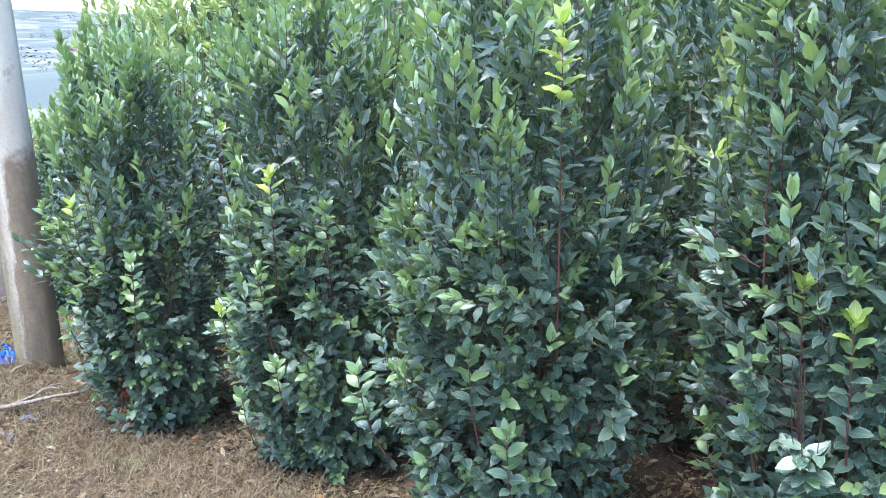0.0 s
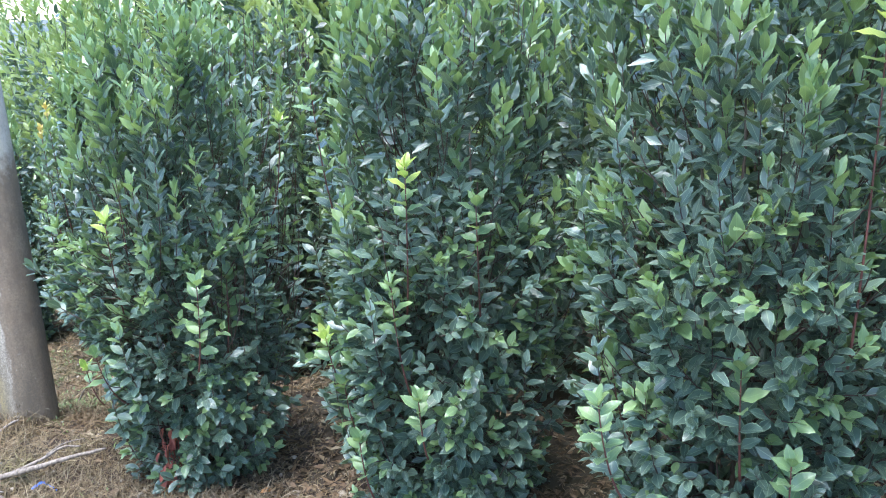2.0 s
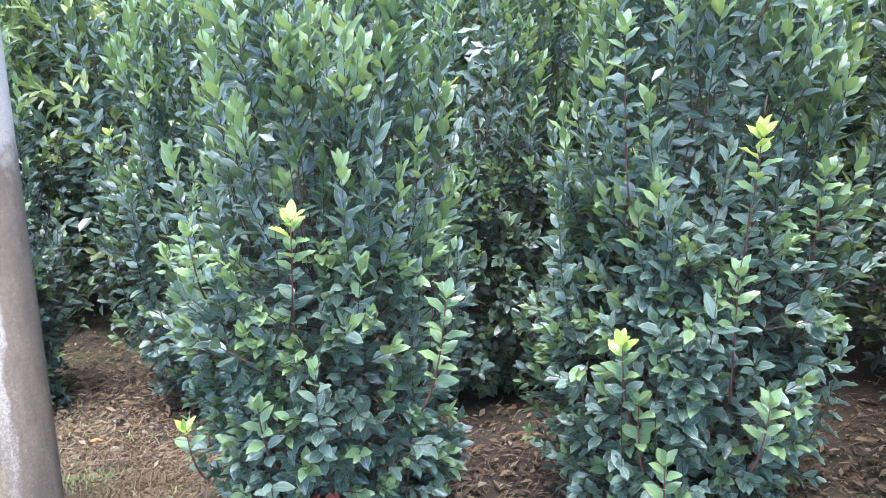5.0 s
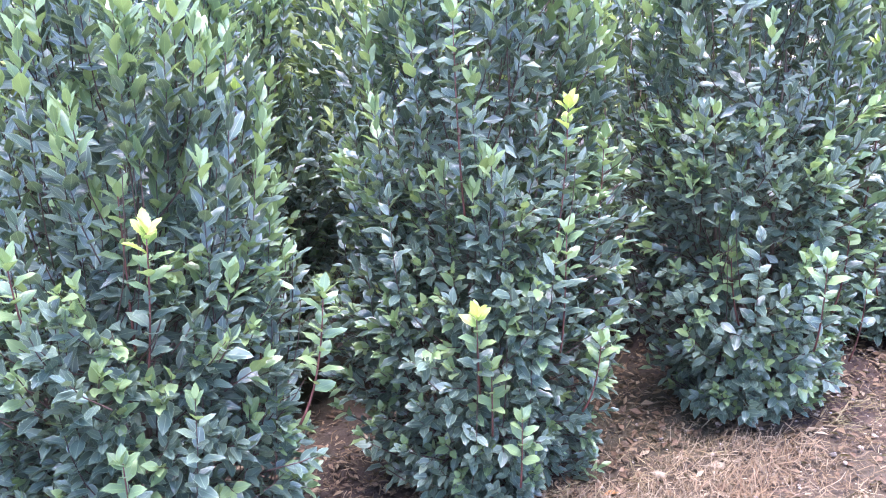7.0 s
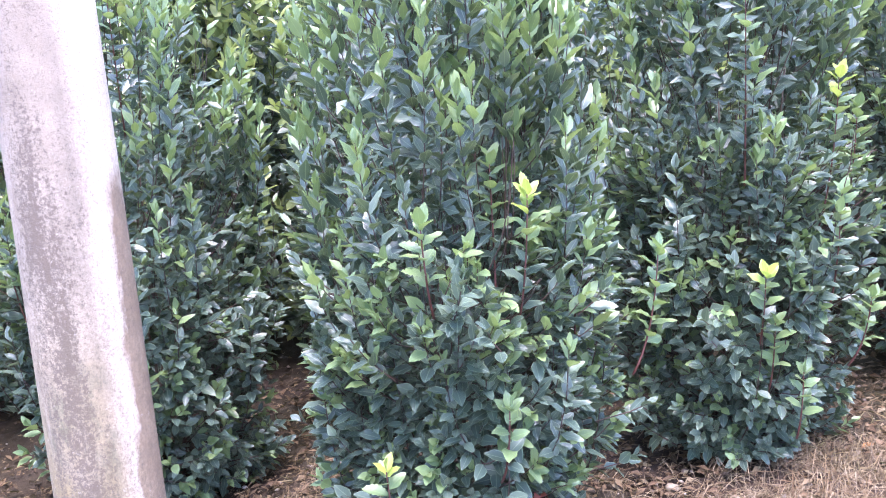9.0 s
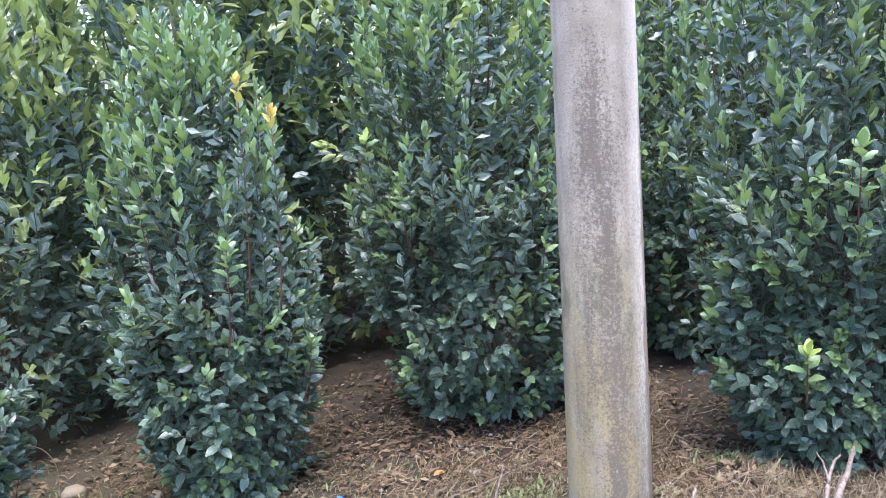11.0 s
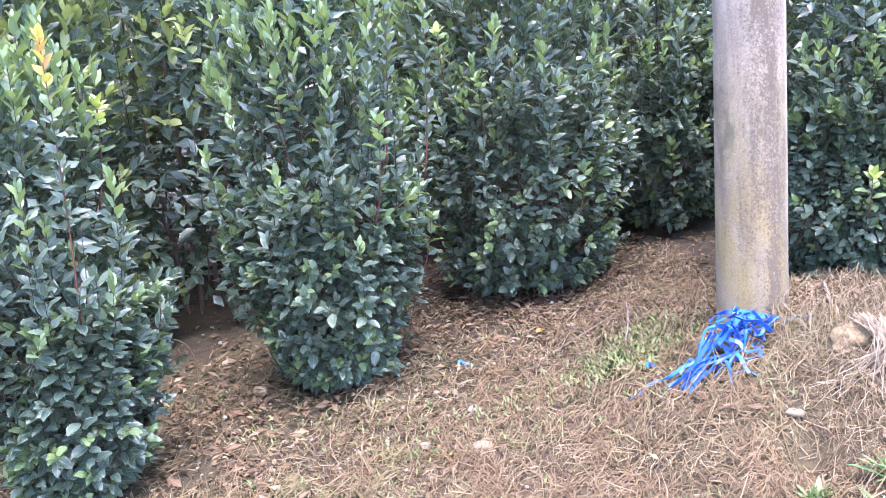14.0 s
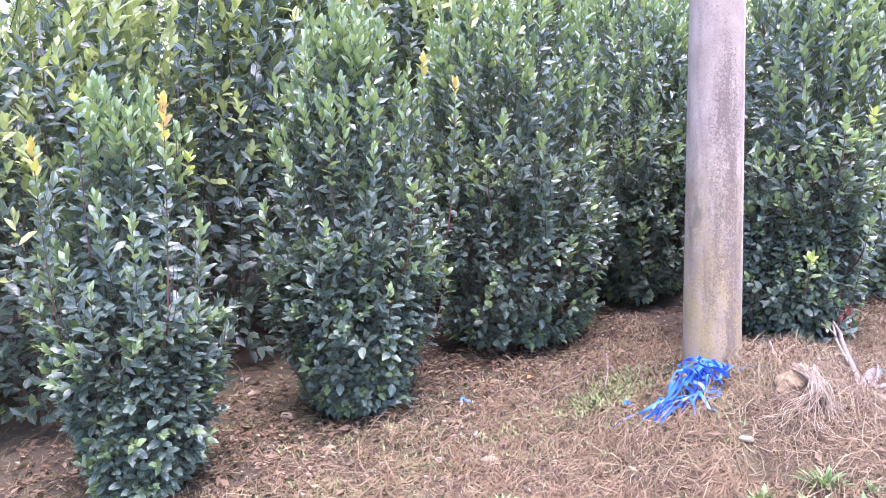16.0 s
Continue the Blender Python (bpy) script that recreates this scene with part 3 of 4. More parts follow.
def make_bush(rng, radius, height, count, sprigs, heroes=(), toward=None, singles=0, shape=LEAF_MID, label="", name="laurel_bush", sunny=0.15, hollows=(), mats=LEAF_MATS, skirt=0.70):
    """One bush at the world's origin: stems, twigs, its outer leaves one by one and the rest of its foliage joined."""
    root = new(name)
    root.empty_display_size = 0.2
    shoots = bush_shoots(rng, radius, height, count, sprigs, skirt)
    for tip, kind, many, drop in heroes:
        tip = np.array(tip)
        inward = np.array((tip[0], tip[1], 0)) * rng.uniform(0.10, 0.22)
        start = tip - inward - np.array((rng.uniform(-0.03, 0.03), rng.uniform(-0.03, 0.03), drop))
        start[2] = max(0.06, start[2])
        shoots.append((shoot_line(start, tip, 0.8), 1.0, (kind, many)))
    rows, twigs, red, leaf_sets = [], [], [], []
    for line, fresh, hero in shoots:
        leaf_sets.append(shoot_leaves(rng, line, fresh, hero, height, sunny, *((0.0175, 0.4) if shape is LEAF_MID else (0.023, 0.36 if shape is LEAF_BACK else 0.28))))
        rows += leaf_sets[-1]
        thick = 0.0040 if hero else 0.0024
        if hero:
            red.append(tube(line, np.linspace(thick, 0.0016, len(line)), 5))
        elif shape is LEAF_MID or len(line) > 5 and fresh < 0.3:
            some = line[::2] if len(line) > 5 else line[[0, 2, 3]]
            twigs.append(tube(some, np.linspace(thick, 0.0014, len(some)), 3))
    for i in range(6):
        az, lean = i * 1.05 + rng.uniform(-0.3, 0.3), rng.uniform(0.15, 0.45) * radius
        top = (lean * math.cos(az), lean * math.sin(az), height * rng.uniform(0.45, 0.72))
        foot = (0.07 * math.cos(az), 0.07 * math.sin(az), -0.05)
        stem = shoot_line(foot, top, 0.55, 12)
        stem[1:-1, :2] += np.array([[rng.uniform(-0.012, 0.012), rng.uniform(-0.012, 0.012)] for _ in range(10)])
        v, f = tube(stem, np.linspace(0.011, 0.003, 12), 6)
        part("stem", mesh_data("stem", v, f, [GREY_BARK]), root, "grey-brown woody stem" if i == 0 else "")
    v, f = joined(twigs)
    part("brushwood", mesh_data("brushwood", v, f, [DARK_BARK]), root, kind="stuff")
    for v, f in red:
        part("shoot", mesh_data("shoot", v, f, [RED_BARK]), root, "reddish young shoot")
    lines = [line[len(line) // 3:] for line, fresh, hero in shoots if hero]
    if lines:
        # a long young shoot stands clear of the leaves round it
        clear = np.concatenate([ln + unit(ln * (1, 1, 0)) * out for ln in lines for out in (0.0, 0.05, 0.10, 0.16, 0.23, 0.30)])
        place = np.array([r[0] for r in rows])
        near = np.min(np.linalg.norm(place[:, None] - clear[None], axis=2), axis=1) < 0.068
        first_hero = sum(len(x) for x in leaf_sets[:len(shoots) - len(lines)])
        rows = [r for i, r in enumerate(rows) if i >= first_hero or not near[i]]
    for hx, hy, hz, hr in hollows:
        rows = [r for r in rows if np.linalg.norm(r[0] - (hx, hy, hz)) > hr]
    if toward:
        # the side turned to the next row stands in shade and is thinly leaved
        rows = [r for r in rows if r[5] > 1 or r[0][0] * toward[0] + r[0][1] * toward[1] > -0.30 * radius or rng.random() < 0.2]
    at, along, normal = (np.array([r[k] for r in rows]) for k in range(3))
    length, width = np.array([r[3] for r in rows]), np.array([r[4] for r in rows])
    kind = np.array([r[5] for r in rows])
    chosen = np.zeros(len(rows), bool)
    if singles:
        reach = np.hypot(at[:, 0], at[:, 1]) / np.maximum(envelope(at[:, 2], radius, height), 0.05)
        front = unit(at * (1, 1, 0)) @ np.array((*toward, 0.0))
        score = reach + 0.9 * front + 0.5 * (kind > 1)
        chosen[np.argsort(-score)[:3 * singles:3]] = True
        for i in np.flatnonzero(chosen):
            x = along[i]
            y = unit(np.cross(normal[i], x))
            z = np.cross(x, y)
            ob = part("leaf", SINGLE_LEAVES[kind[i]][rng.randrange(3)], root)
            ob.matrix_local = Matrix(((x[0] * length[i], y[0] * width[i], z[0] * width[i], at[i][0]),
                                      (x[1] * length[i], y[1] * width[i], z[1] * width[i], at[i][1]),
                                      (x[2] * length[i], y[2] * width[i], z[2] * width[i], at[i][2]), (0, 0, 0, 1)))
    # shaded leaves inside the bush
    inner = 2400 if shape is LEAF_MID else 2000 if shape is LEAF_BACK else 1300
    q = np.random.default_rng(rng.randrange(10 ** 6))
    ih, ia = height * q.uniform(0.04, 0.80 if shape is LEAF_MID else 0.72, inner), q.uniform(0, 2 * np.pi, inner)
    ir = np.array([envelope(h, radius, height) for h in ih]) * q.uniform(0.2, 0.74 if shape is LEAF_MID else 0.82, inner)
    ip = np.stack([ir * np.cos(ia), ir * np.sin(ia), ih], -1)
    idir = unit(q.normal(0, 1, (inner, 3)) * (1, 1, 0.5))
    inrm = q.normal(0, 0.5, (inner, 3)) + np.stack([np.cos(ia), np.sin(ia), np.full(inner, 0.6)], -1)
    inrm = unit(inrm - idir * (inrm * idir).sum(-1, keepdims=True))
    keep = np.ones(inner, bool)
    for hx, hy, hz, hr in hollows:
        keep &= np.linalg.norm(ip - (hx, hy, hz), axis=1) > hr
    v, f, uv, per = leaf_cloud(LEAF_LOW, ip[keep], idir[keep], inrm[keep], q.uniform(0.055, 0.078, keep.sum()), q.uniform(0.024, 0.034, keep.sum()))
    part("inner_foliage", mesh_data("inner_foliage", v, f, mats, uv), root, kind="stuff")
    rest = ~chosen
    v, f, uv, per = leaf_cloud(shape, at[rest], along[rest], normal[rest], length[rest], width[rest])
    part("foliage", mesh_data("foliage", v, f, mats, uv, np.repeat(kind[rest], per)), root, kind="stuff")
    return tagged(root, label, "bush", "laurel bushes in rows")


SINGLE_LEAVES = [[mesh_data("leaf", s[0], s[1], [mt], s[2]) for s in (LEAF_FINE, LEAF_FINE_B, LEAF_FINE_C)] for mt in SINGLE_MATS]

# name of the bush: x, y, half width, height, way to the open side, label, heroes (tip in the world, kind, young leaves, length)
FRONT = [
    (0.86, 0.69, 0.45, 2.10, (0.3, -0.95), 230, "dense green laurel bush with dead red leaves at its foot",
     [((1.075, 0.328, 1.155), 2, 7, 0.42), ((0.983, 0.405, 1.235), 1, 9, 0.40), ((1.435, 0.545, 0.950), 1, 14, 0.36), ((1.105, 1.03, 1.465), 2, 5, 0.4),
      ((0.811, 0.194, 1.11), 1, 8, 0.25), ((0.670, 0.243, 0.46), 2, 4, 0.18), ((1.216, 0.719, 0.905), 1, 12, 0.34), ((1.0, 0.24, 0.62), 1, 6, 0.25)]),
    (1.835, 1.35, 0.455, 2.15, (0.3, -0.95), 230, "dense green laurel bush with a yellow-green shoot tip",
     [((2.105, 1.045, 1.385), 2, 8, 0.50), ((2.232, 1.22, 1.27), 1, 10, 0.45), ((2.093, 0.98, 1.013), 1, 8, 0.4), ((1.82, 0.86, 0.79), 2, 6, 0.30),
      ((1.773, 0.893, 1.655), 1, 6, 0.6), ((1.86, 0.9, 0.616), 1, 9, 0.25), ((2.2, 1.0, 0.66), 1, 7, 0.25), ((1.95, 0.9, 0.45), 1, 7, 0.25)]),
    (2.84, 1.76, 0.47, 2.2, (0.6, -0.8), 230, "large dense green laurel bush with a tall red-stemmed shoot",
     [((3.285, 1.63, 1.93), 2, 16, 1.0), ((2.915, 1.119, 0.87), 1, 9, 0.32), ((3.074, 2.03, 1.71), 2, 7, 0.5), ((3.037, 2.10, 1.30), 2, 6, 0.35),
      ((3.10, 1.42, 0.95), 1, 6, 0.34), ((2.683, 1.371, 0.87), 1, 9, 0.3), ((3.20, 1.50, 0.7), 1, 6, 0.3)]),
    (3.66, 2.39, 0.44, 2.2, (0.3, -0.95), 230, "dense green laurel bush with bright shoot tips",
     [((3.42, 2.058, 1.55), 2, 6, 0.45), ((3.79, 2.05, 1.26), 2, 6, 0.5), ((3.65, 2.03, 1.95), 1, 4, 0.8), ((3.92, 2.09, 1.20), 2, 7, 0.45), ((3.65, 2.02, 0.95), 1, 8, 0.3),
      ((3.45, 2.05, 0.75), 1, 8, 0.25)]),
    (-2.455, 0.29, 0.36, 1.68, (0.1, -1.0), 230, "smaller green laurel bush with amber shoot tips at the row's end",
     [((-2.267, -0.02, 1.24), 3, 12, 0.95), ((-2.74, 0.06, 1.09), 3, 10, 0.85), ((-2.205, 0.33, 1.03), 2, 8, 0.35), ((-2.575, 0.04, 1.26), 2, 4, 0.6)]),
    (-1.48, 0.81, 0.42, 1.98, (0.1, -1.0), 230, "green laurel bush with two yellow shoot tips",
     [((-1.172, 0.471, 1.442), 3, 8, 0.80), ((-1.043, 0.410, 1.327), 3, 7, 0.70), ((-1.60, 0.50, 1.07), 1, 9, 0.4), ((-1.05, 0.65, 0.45), 1, 6, 0.25),
      ((-1.25, 0.40, 0.87), 1, 7, 0.4)]),
    (-0.45, 1.47, 0.56, 2.1, (0.0, -1.0), 230, "dense dark green laurel bush behind the pole",
     [((-0.867, 1.118, 1.186), 2, 4, 0.35), ((-0.32, 1.2, 1.84), 2, 6, 0.5), ((-0.72, 1.02, 0.97), 1, 7, 0.3), ((-0.27, 0.98, 0.52), 1, 7, 0.25)]),
    (0.59, 2.05, 0.56, 2.1, (0.0, -1.0), 120, "dense dark green laurel bush in the shade behind",
     [((0.42, 1.52, 0.52), 1, 8, 0.3)]),
]
rng = random.Random(7)
for bx, by, br, bh, way, singles, label, heroes in FRONT:
    foot_z = float(ground_z(bx, by))
    local = [((tx - bx, ty - by, tz - foot_z), kind, many, drop) for (tx, ty, tz), kind, many, drop in heroes]
    HOLLOWS = [(gx - bx, gy - by, gz - foot_z, gr) for gx, gy, gz, gr in ((1.03, 0.47, 0.20, 0.09), (1.08, 0.40, 0.12, 0.08), (1.0, 0.36, 0.14, 0.08), (1.13, 0.45, 0.22, 0.07))]
    bush = make_bush(rng, br, bh, 95 if bx < -2 else 140 if bx < -1 else 210, 760 if bx < -2 else 860, local, way, singles, LEAF_MID, label, sunny=1.0, hollows=HOLLOWS, skirt=0.42 if bx < -1 else 0.52)
    bush.location = (bx, by, foot_z)

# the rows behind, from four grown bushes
# sunny sets how much painted backlight the tops carry, less for the last two
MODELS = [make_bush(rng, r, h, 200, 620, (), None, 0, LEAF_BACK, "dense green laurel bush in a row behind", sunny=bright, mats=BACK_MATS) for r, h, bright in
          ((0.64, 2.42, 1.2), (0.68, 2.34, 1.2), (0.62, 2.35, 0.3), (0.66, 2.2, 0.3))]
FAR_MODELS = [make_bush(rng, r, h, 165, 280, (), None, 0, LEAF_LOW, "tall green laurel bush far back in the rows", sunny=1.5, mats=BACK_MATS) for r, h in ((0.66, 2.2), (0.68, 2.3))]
SPOTS = [(1.52, 2.45), (2.50, 2.92), (3.45, 3.35), (4.6, 3.9)]
for row, (ox, oy) in enumerate(((-0.62, 1.28), (-1.25, 2.6), (-1.85, 3.95))):
    SPOTS += [(-2.5 + 1.04 * i + ox + rng.uniform(-0.1, 0.1), 0.40 + 0.56 * i + oy + rng.uniform(-0.1, 0.1)) for i in range((-3, -5, -6)[row], (8, 6, 5)[row])]
SPOTS = [(bx, by) for bx, by in SPOTS if bx < 3.4 or by - 0.55 * bx < 3.0]
used = set()
for i, (bx, by) in enumerate(SPOTS):
    back = by - 0.55 * bx - 1.75
    grown = 1.0 if back < 0.8 else 1.2 if back < 2.2 else 1.5
    if bx < -4.6 and by < 1.4:
        grown = 0.80
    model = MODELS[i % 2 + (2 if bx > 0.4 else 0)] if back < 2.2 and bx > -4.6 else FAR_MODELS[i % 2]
    place = pose(bx, by, float(ground_z(bx, by)), 0, 0, rng.uniform(0, 360)) @ Matrix.Diagonal((grown, grown, grown, 1))
    if model.name in used:
        copy_thing(model, place)
    else:
        used.add(model.name)
        model.matrix_basis = place


# ---- litter on the ground ----
def straw(name, count, seed, chance, length, width, mat, label, lift=0.012, region=(-3.6, 4.8, -2.1, 3.0), category="straw"):
    """Loose dry blades lying on the ground, each a bent narrow ribbon."""
    r = np.random.default_rng(seed)
    x, y = r.uniform(region[0], region[1], count), r.uniform(region[2], region[3], count)
    edge = np.minimum(np.minimum(x - region[0], region[1] - x), np.minimum(y - region[2], region[3] - y))
    keep = r.random(count) < chance(x, y) * np.clip((edge + 0.15 * np.sin(5 * x) * np.sin(6 * y)) / 0.5, 0.0, 1)
    x, y = x[keep], y[keep]
    n = len(x)
    a = r.uniform(0, 2 * np.pi, n)
    ln = r.uniform(*length, n)
    w = r.uniform(*width, n)
    d = np.stack([np.cos(a), np.sin(a)], -1)
    side = np.stack([-d[:, 1], d[:, 0]], -1)
    bend = r.normal(0, 0.5, n)
    verts = []
    rise = r.random(n) ** 2 * lift * 2.2
    tip = r.random(n) ** 3 * lift * 3
    for k, u in enumerate((-0.5, 0.0, 0.5)):
        off = (ln * u)[:, None] * d + ((abs(u) * 2) ** 2 * bend * ln * 0.5)[:, None] * side
        for s in (-1, 1):
            ww = w * (1 if k < 2 else 0.5) * 0.5 * s
            px, py = x + off[:, 0] + side[:, 0] * ww, y + off[:, 1] + side[:, 1] * ww
            pz = ground_z(px, py) + 0.004 + lift * 0.9 + (rise if k == 1 else 0) + (tip if k == 2 else 0) + s * w * 0.25
            verts.append(np.stack([px, py, pz], -1))
    v = np.stack(verts, 1).reshape(-1, 3)
    f = np.array([(0, 1, 3, 2), (2, 3, 5, 4)])[None] + (np.arange(n) * 6)[:, None, None]
    tagged(new(name, mesh_data(name, v, f.reshape(-1, 4), [mat], smooth=False)), label, category, kind="stuff")


def in_front(x, y):
    d = row_line(x) - y
    patchy = 0.62 + 0.55 * np.sin(5.3 * x + 2.2 * np.sin(3.7 * y + 1)) * np.sin(6.1 * y + 1.9 * np.sin(4.3 * x)) + 0.25 * np.sin(17 * x + 3 * np.sin(13 * y)) * np.sin(15 * y)
    return np.clip(0.50 + 1.2 * (d - np.where(x < 0.5, 0.45, 0.15)), 0.22, 1) * np.where(d < -0.7, 0.3, 1) * np.clip(patchy, 0.7, 1) * (1 - 0.9 * np.exp(-((x + 0.18) ** 2 + (y + 0.63) ** 2) / 0.07 ** 2))


straw("dry_straw", 175000, 11, in_front, (0.022, 0.085), (0.0013, 0.0034), STRAW_MAT, "matted brown dry grass clippings on the ground", 0.012, (-3.5, 1.45, -2.2, 1.7))
straw("dry_straw", 52000, 14, lambda x, y: in_front(x, y) * ((row_line(x) - y) < 1.4), (0.025, 0.085), (0.0012, 0.003), STRAW_MAT,
      "brown dry grass clippings and stalks before the bushes", 0.012, (0.8, 5.2, -0.9, 3.2))
straw("scattered_straw", 22000, 17, lambda x, y: ((row_line(x) - y) > 0.9) * np.clip(0.7 + 0.5 * np.sin(2.3 * x + np.sin(1.7 * y)) * np.sin(2.9 * y), 0.2, 1), (0.06, 0.17), (0.003, 0.006), STRAW_MAT,
      "dry grass stalks strewn over the open slope", 0.012, (-7, 9, -6, 3))
straw("long_straw", 2600, 12, in_front, (0.12, 0.26), (0.0014, 0.003), STRAW_MAT, "long pale dry grass stalks on the litter", 0.022)
straw("bleached_straw", 44000, 15, lambda x, y: np.exp(-((row_line(x) - y - 0.42) / 0.34) ** 2) * np.clip(2.5 * (x - 0.15), 0, 1), (0.02, 0.09), (0.001, 0.0023),
      PALE_STRAW_MAT, "thin matted grey-beige dry grass before the bushes", 0.022, (0.1, 3.0, -0.9, 1.6))
straw("dry_tufts", 62000, 16, lambda x, y: in_front(x, y) * np.clip(0.1 + 1.4 * (np.sin(9 * x + 3 * np.sin(7 * y)) * np.sin(8 * y + 2 * np.sin(6 * x))), 0.06, 1) * ((row_line(x) - y) > 0.25),
      (0.04, 0.12), (0.0014, 0.0032), STRAW_MAT, "loose tufts of dry grass standing off the litter", 0.03, (-3.3, 3.2, -1.85, 1.5))
straw("pole_straw", 12000, 13, lambda x, y: np.exp(-((x - 0.22) ** 2 + (y + 0.33) ** 2) / 0.25 ** 2) + 0.3 * np.exp(-((x - 0.68) ** 2 + (y + 0.3) ** 2) / 0.2 ** 2), (0.05, 0.16), (0.0011, 0.0024), PALE_STRAW_MAT,
      "pale dry grass heaped beside the pole's foot", 0.034, (-0.6, 1.1, -1.0, 0.5))


def moss_chance(x, y):
    p = 0.95 * np.exp(-((x + 0.40) ** 2 / 0.17 ** 2 + (y - 0.21) ** 2 / 0.12 ** 2)) + 0.4 * np.exp(-((x + 0.24) ** 2 + (y - 0.40) ** 2) / 0.10 ** 2)
    p = p + 0.20 * np.exp(-((x - 0.5) ** 2 / 0.15 ** 2 + (y - 0.55) ** 2 / 0.15 ** 2)) + 0.2 * np.exp(-((x - 0.93) ** 2 + (y - 0.1) ** 2) / 0.08 ** 2)
    p = p + 0.45 * np.exp(-((x - 1.41) ** 2 + (y - 0.46) ** 2) / 0.07 ** 2)
    p = p + 0.12 * np.exp(-((x + 1.3) ** 2 + (y + 0.01) ** 2) / 0.15 ** 2) + 0.10 * np.exp(-((x + 0.95) ** 2 + (y - 0.13) ** 2) / 0.15 ** 2)
    p = p + 0.10 * np.exp(-((x + 0.5) ** 2 / 0.5 ** 2 + (y - 0.12) ** 2 / 0.3 ** 2))
    p = p + 0.07 * np.clip(np.sin(4 * x + 2 * np.sin(3 * y)) * np.sin(5 * y), 0, 1) * (x < -0.1)
    return p


def green_blades():
    r = np.random.default_rng(21)
    x, y = r.uniform(-2.6, 1.6, 150000), r.uniform(-1.2, 0.9, 150000)
    keep = r.random(150000) < moss_chance(x, y) * 1.1
    x, y = x[keep], y[keep]
    n = len(x)
    a = r.uniform(0, 2 * np.pi, n)
    d = np.stack([np.cos(a), np.sin(a), r.uniform(0.2, 1.6, n)], -1)
    d = unit(d)
    at = np.stack([x, y, ground_z(x, y) + 0.014], -1)
    ln = r.uniform(0.014, 0.042, n)
    nrm = np.tile((0.0, 0.0, 1.0), (n, 1)) + d * 0.1 + r.normal(0, 0.1, (n, 3))
    v, f, uv, per = leaf_cloud(LEAF_LOW, at, d, nrm, ln, ln * 0.22)
    tagged(new("short_grass", mesh_data("short_grass", v, f, [GRASS_MAT], uv)), "short green grass and moss in patches by the pole", "grass", kind="stuff")


green_blades()


def leaf_litter():
    r = np.random.default_rng(5)
    n = 115000
    x, y = r.uniform(-3.4, 4.6, n), r.uniform(-1.6, 3.0, n)
    d = row_line(x) - y
    keep = r.random(n) < np.clip(0.95 - 0.75 * np.abs(d + 0.15), 0.07, 1) * (d > -1.9) * ((d < 1.3) | (x < 1.2))
    x, y = x[keep], y[keep]
    n = len(x)
    a = r.uniform(0, 2 * np.pi, n)
    along = unit(np.stack([np.cos(a), np.sin(a), r.normal(0, 0.25, n)], -1))
    nrm = np.stack([r.normal(0, 0.4, n), r.normal(0, 0.4, n), np.ones(n)], -1)
    nrm = unit(nrm - along * (nrm * along).sum(-1, keepdims=True))
    ln = 0.013 + 0.05 * r.random(n) ** 2.4
    v, f, uv, per = leaf_cloud(LEAF_LOW, np.stack([x, y, ground_z(x, y) + 0.022], -1), along, nrm, ln, ln * r.uniform(0.3, 0.5, n))
    tagged(new("leaf_litter", mesh_data("leaf_litter", v, f, [DRY_MAT], uv)), "fallen brown and rust coloured leaves under the bushes", "leaves", kind="stuff")


leaf_litter()


def lump(rng, subdiv, sx, sy, sz, rough, seed):
    bm = bmesh.new()
    bmesh.ops.create_icosphere(bm, subdivisions=subdiv, radius=1)
    for v in bm.verts:
        k = 1 + rough * noise.noise(v.co * 1.3 + Vector((seed, 0, 0))) + 0.35 * rough * noise.noise(v.co * 3.7 + Vector((0, seed, 0)))
        v.co = Vector((v.co.x * sx * k, v.co.y * sy * k, max(v.co.z, -0.55) * sz * k))
    return bm


def bm_mesh(name, bm, mat, smooth=True):
    me = bpy.data.meshes.new(name)
    bm.to_mesh(me)
    bm.free()
    me.materials.append(mat)
    me.polygons.foreach_set("use_smooth", np.full(len(me.polygons), smooth))
    return me


def pebbles():
    r = np.random.default_rng(9)
    bm = lump(rng, 1, 1, 0.8, 0.6, 0.5, 3.0)
    base = np.array([v.co for v in bm.verts])
    tri = np.array([[v.index for v in f.verts] for f in bm.faces])
    bm.free()
    n = 13000
    x, y = r.uniform(-3.4, 4.6, n), r.uniform(-1.4, 3.0, n)
    d = row_line(x) - y
    keep = r.random(n) < np.clip(0.65 - 0.65 * np.abs(d - 0.45), 0.05, 1)
    x, y = x[keep], y[keep]
    n = len(x)
    size = 0.004 + 0.011 * r.random(n) ** 2.5
    a = r.uniform(0, 2 * np.pi, n)
    c, s = np.cos(a), np.sin(a)
    b = base[None] * size[:, None, None]
    v = np.stack([b[:, :, 0] * c[:, None] - b[:, :, 1] * s[:, None] + x[:, None], b[:, :, 0] * s[:, None] + b[:, :, 1] * c[:, None] + y[:, None],
                  b[:, :, 2] + (ground_z(x, y) + 0.012 + size * 0.3)[:, None]], -1).reshape(-1, 3)
    f = (tri[None] + (np.arange(n) * len(base))[:, None, None]).reshape(-1, 3)
    tagged(new("pebbles", mesh_data("pebbles", v, f, [PEBBLE_MAT])), "small pale pebbles scattered over the soil", "pebbles", kind="stuff")


pebbles()

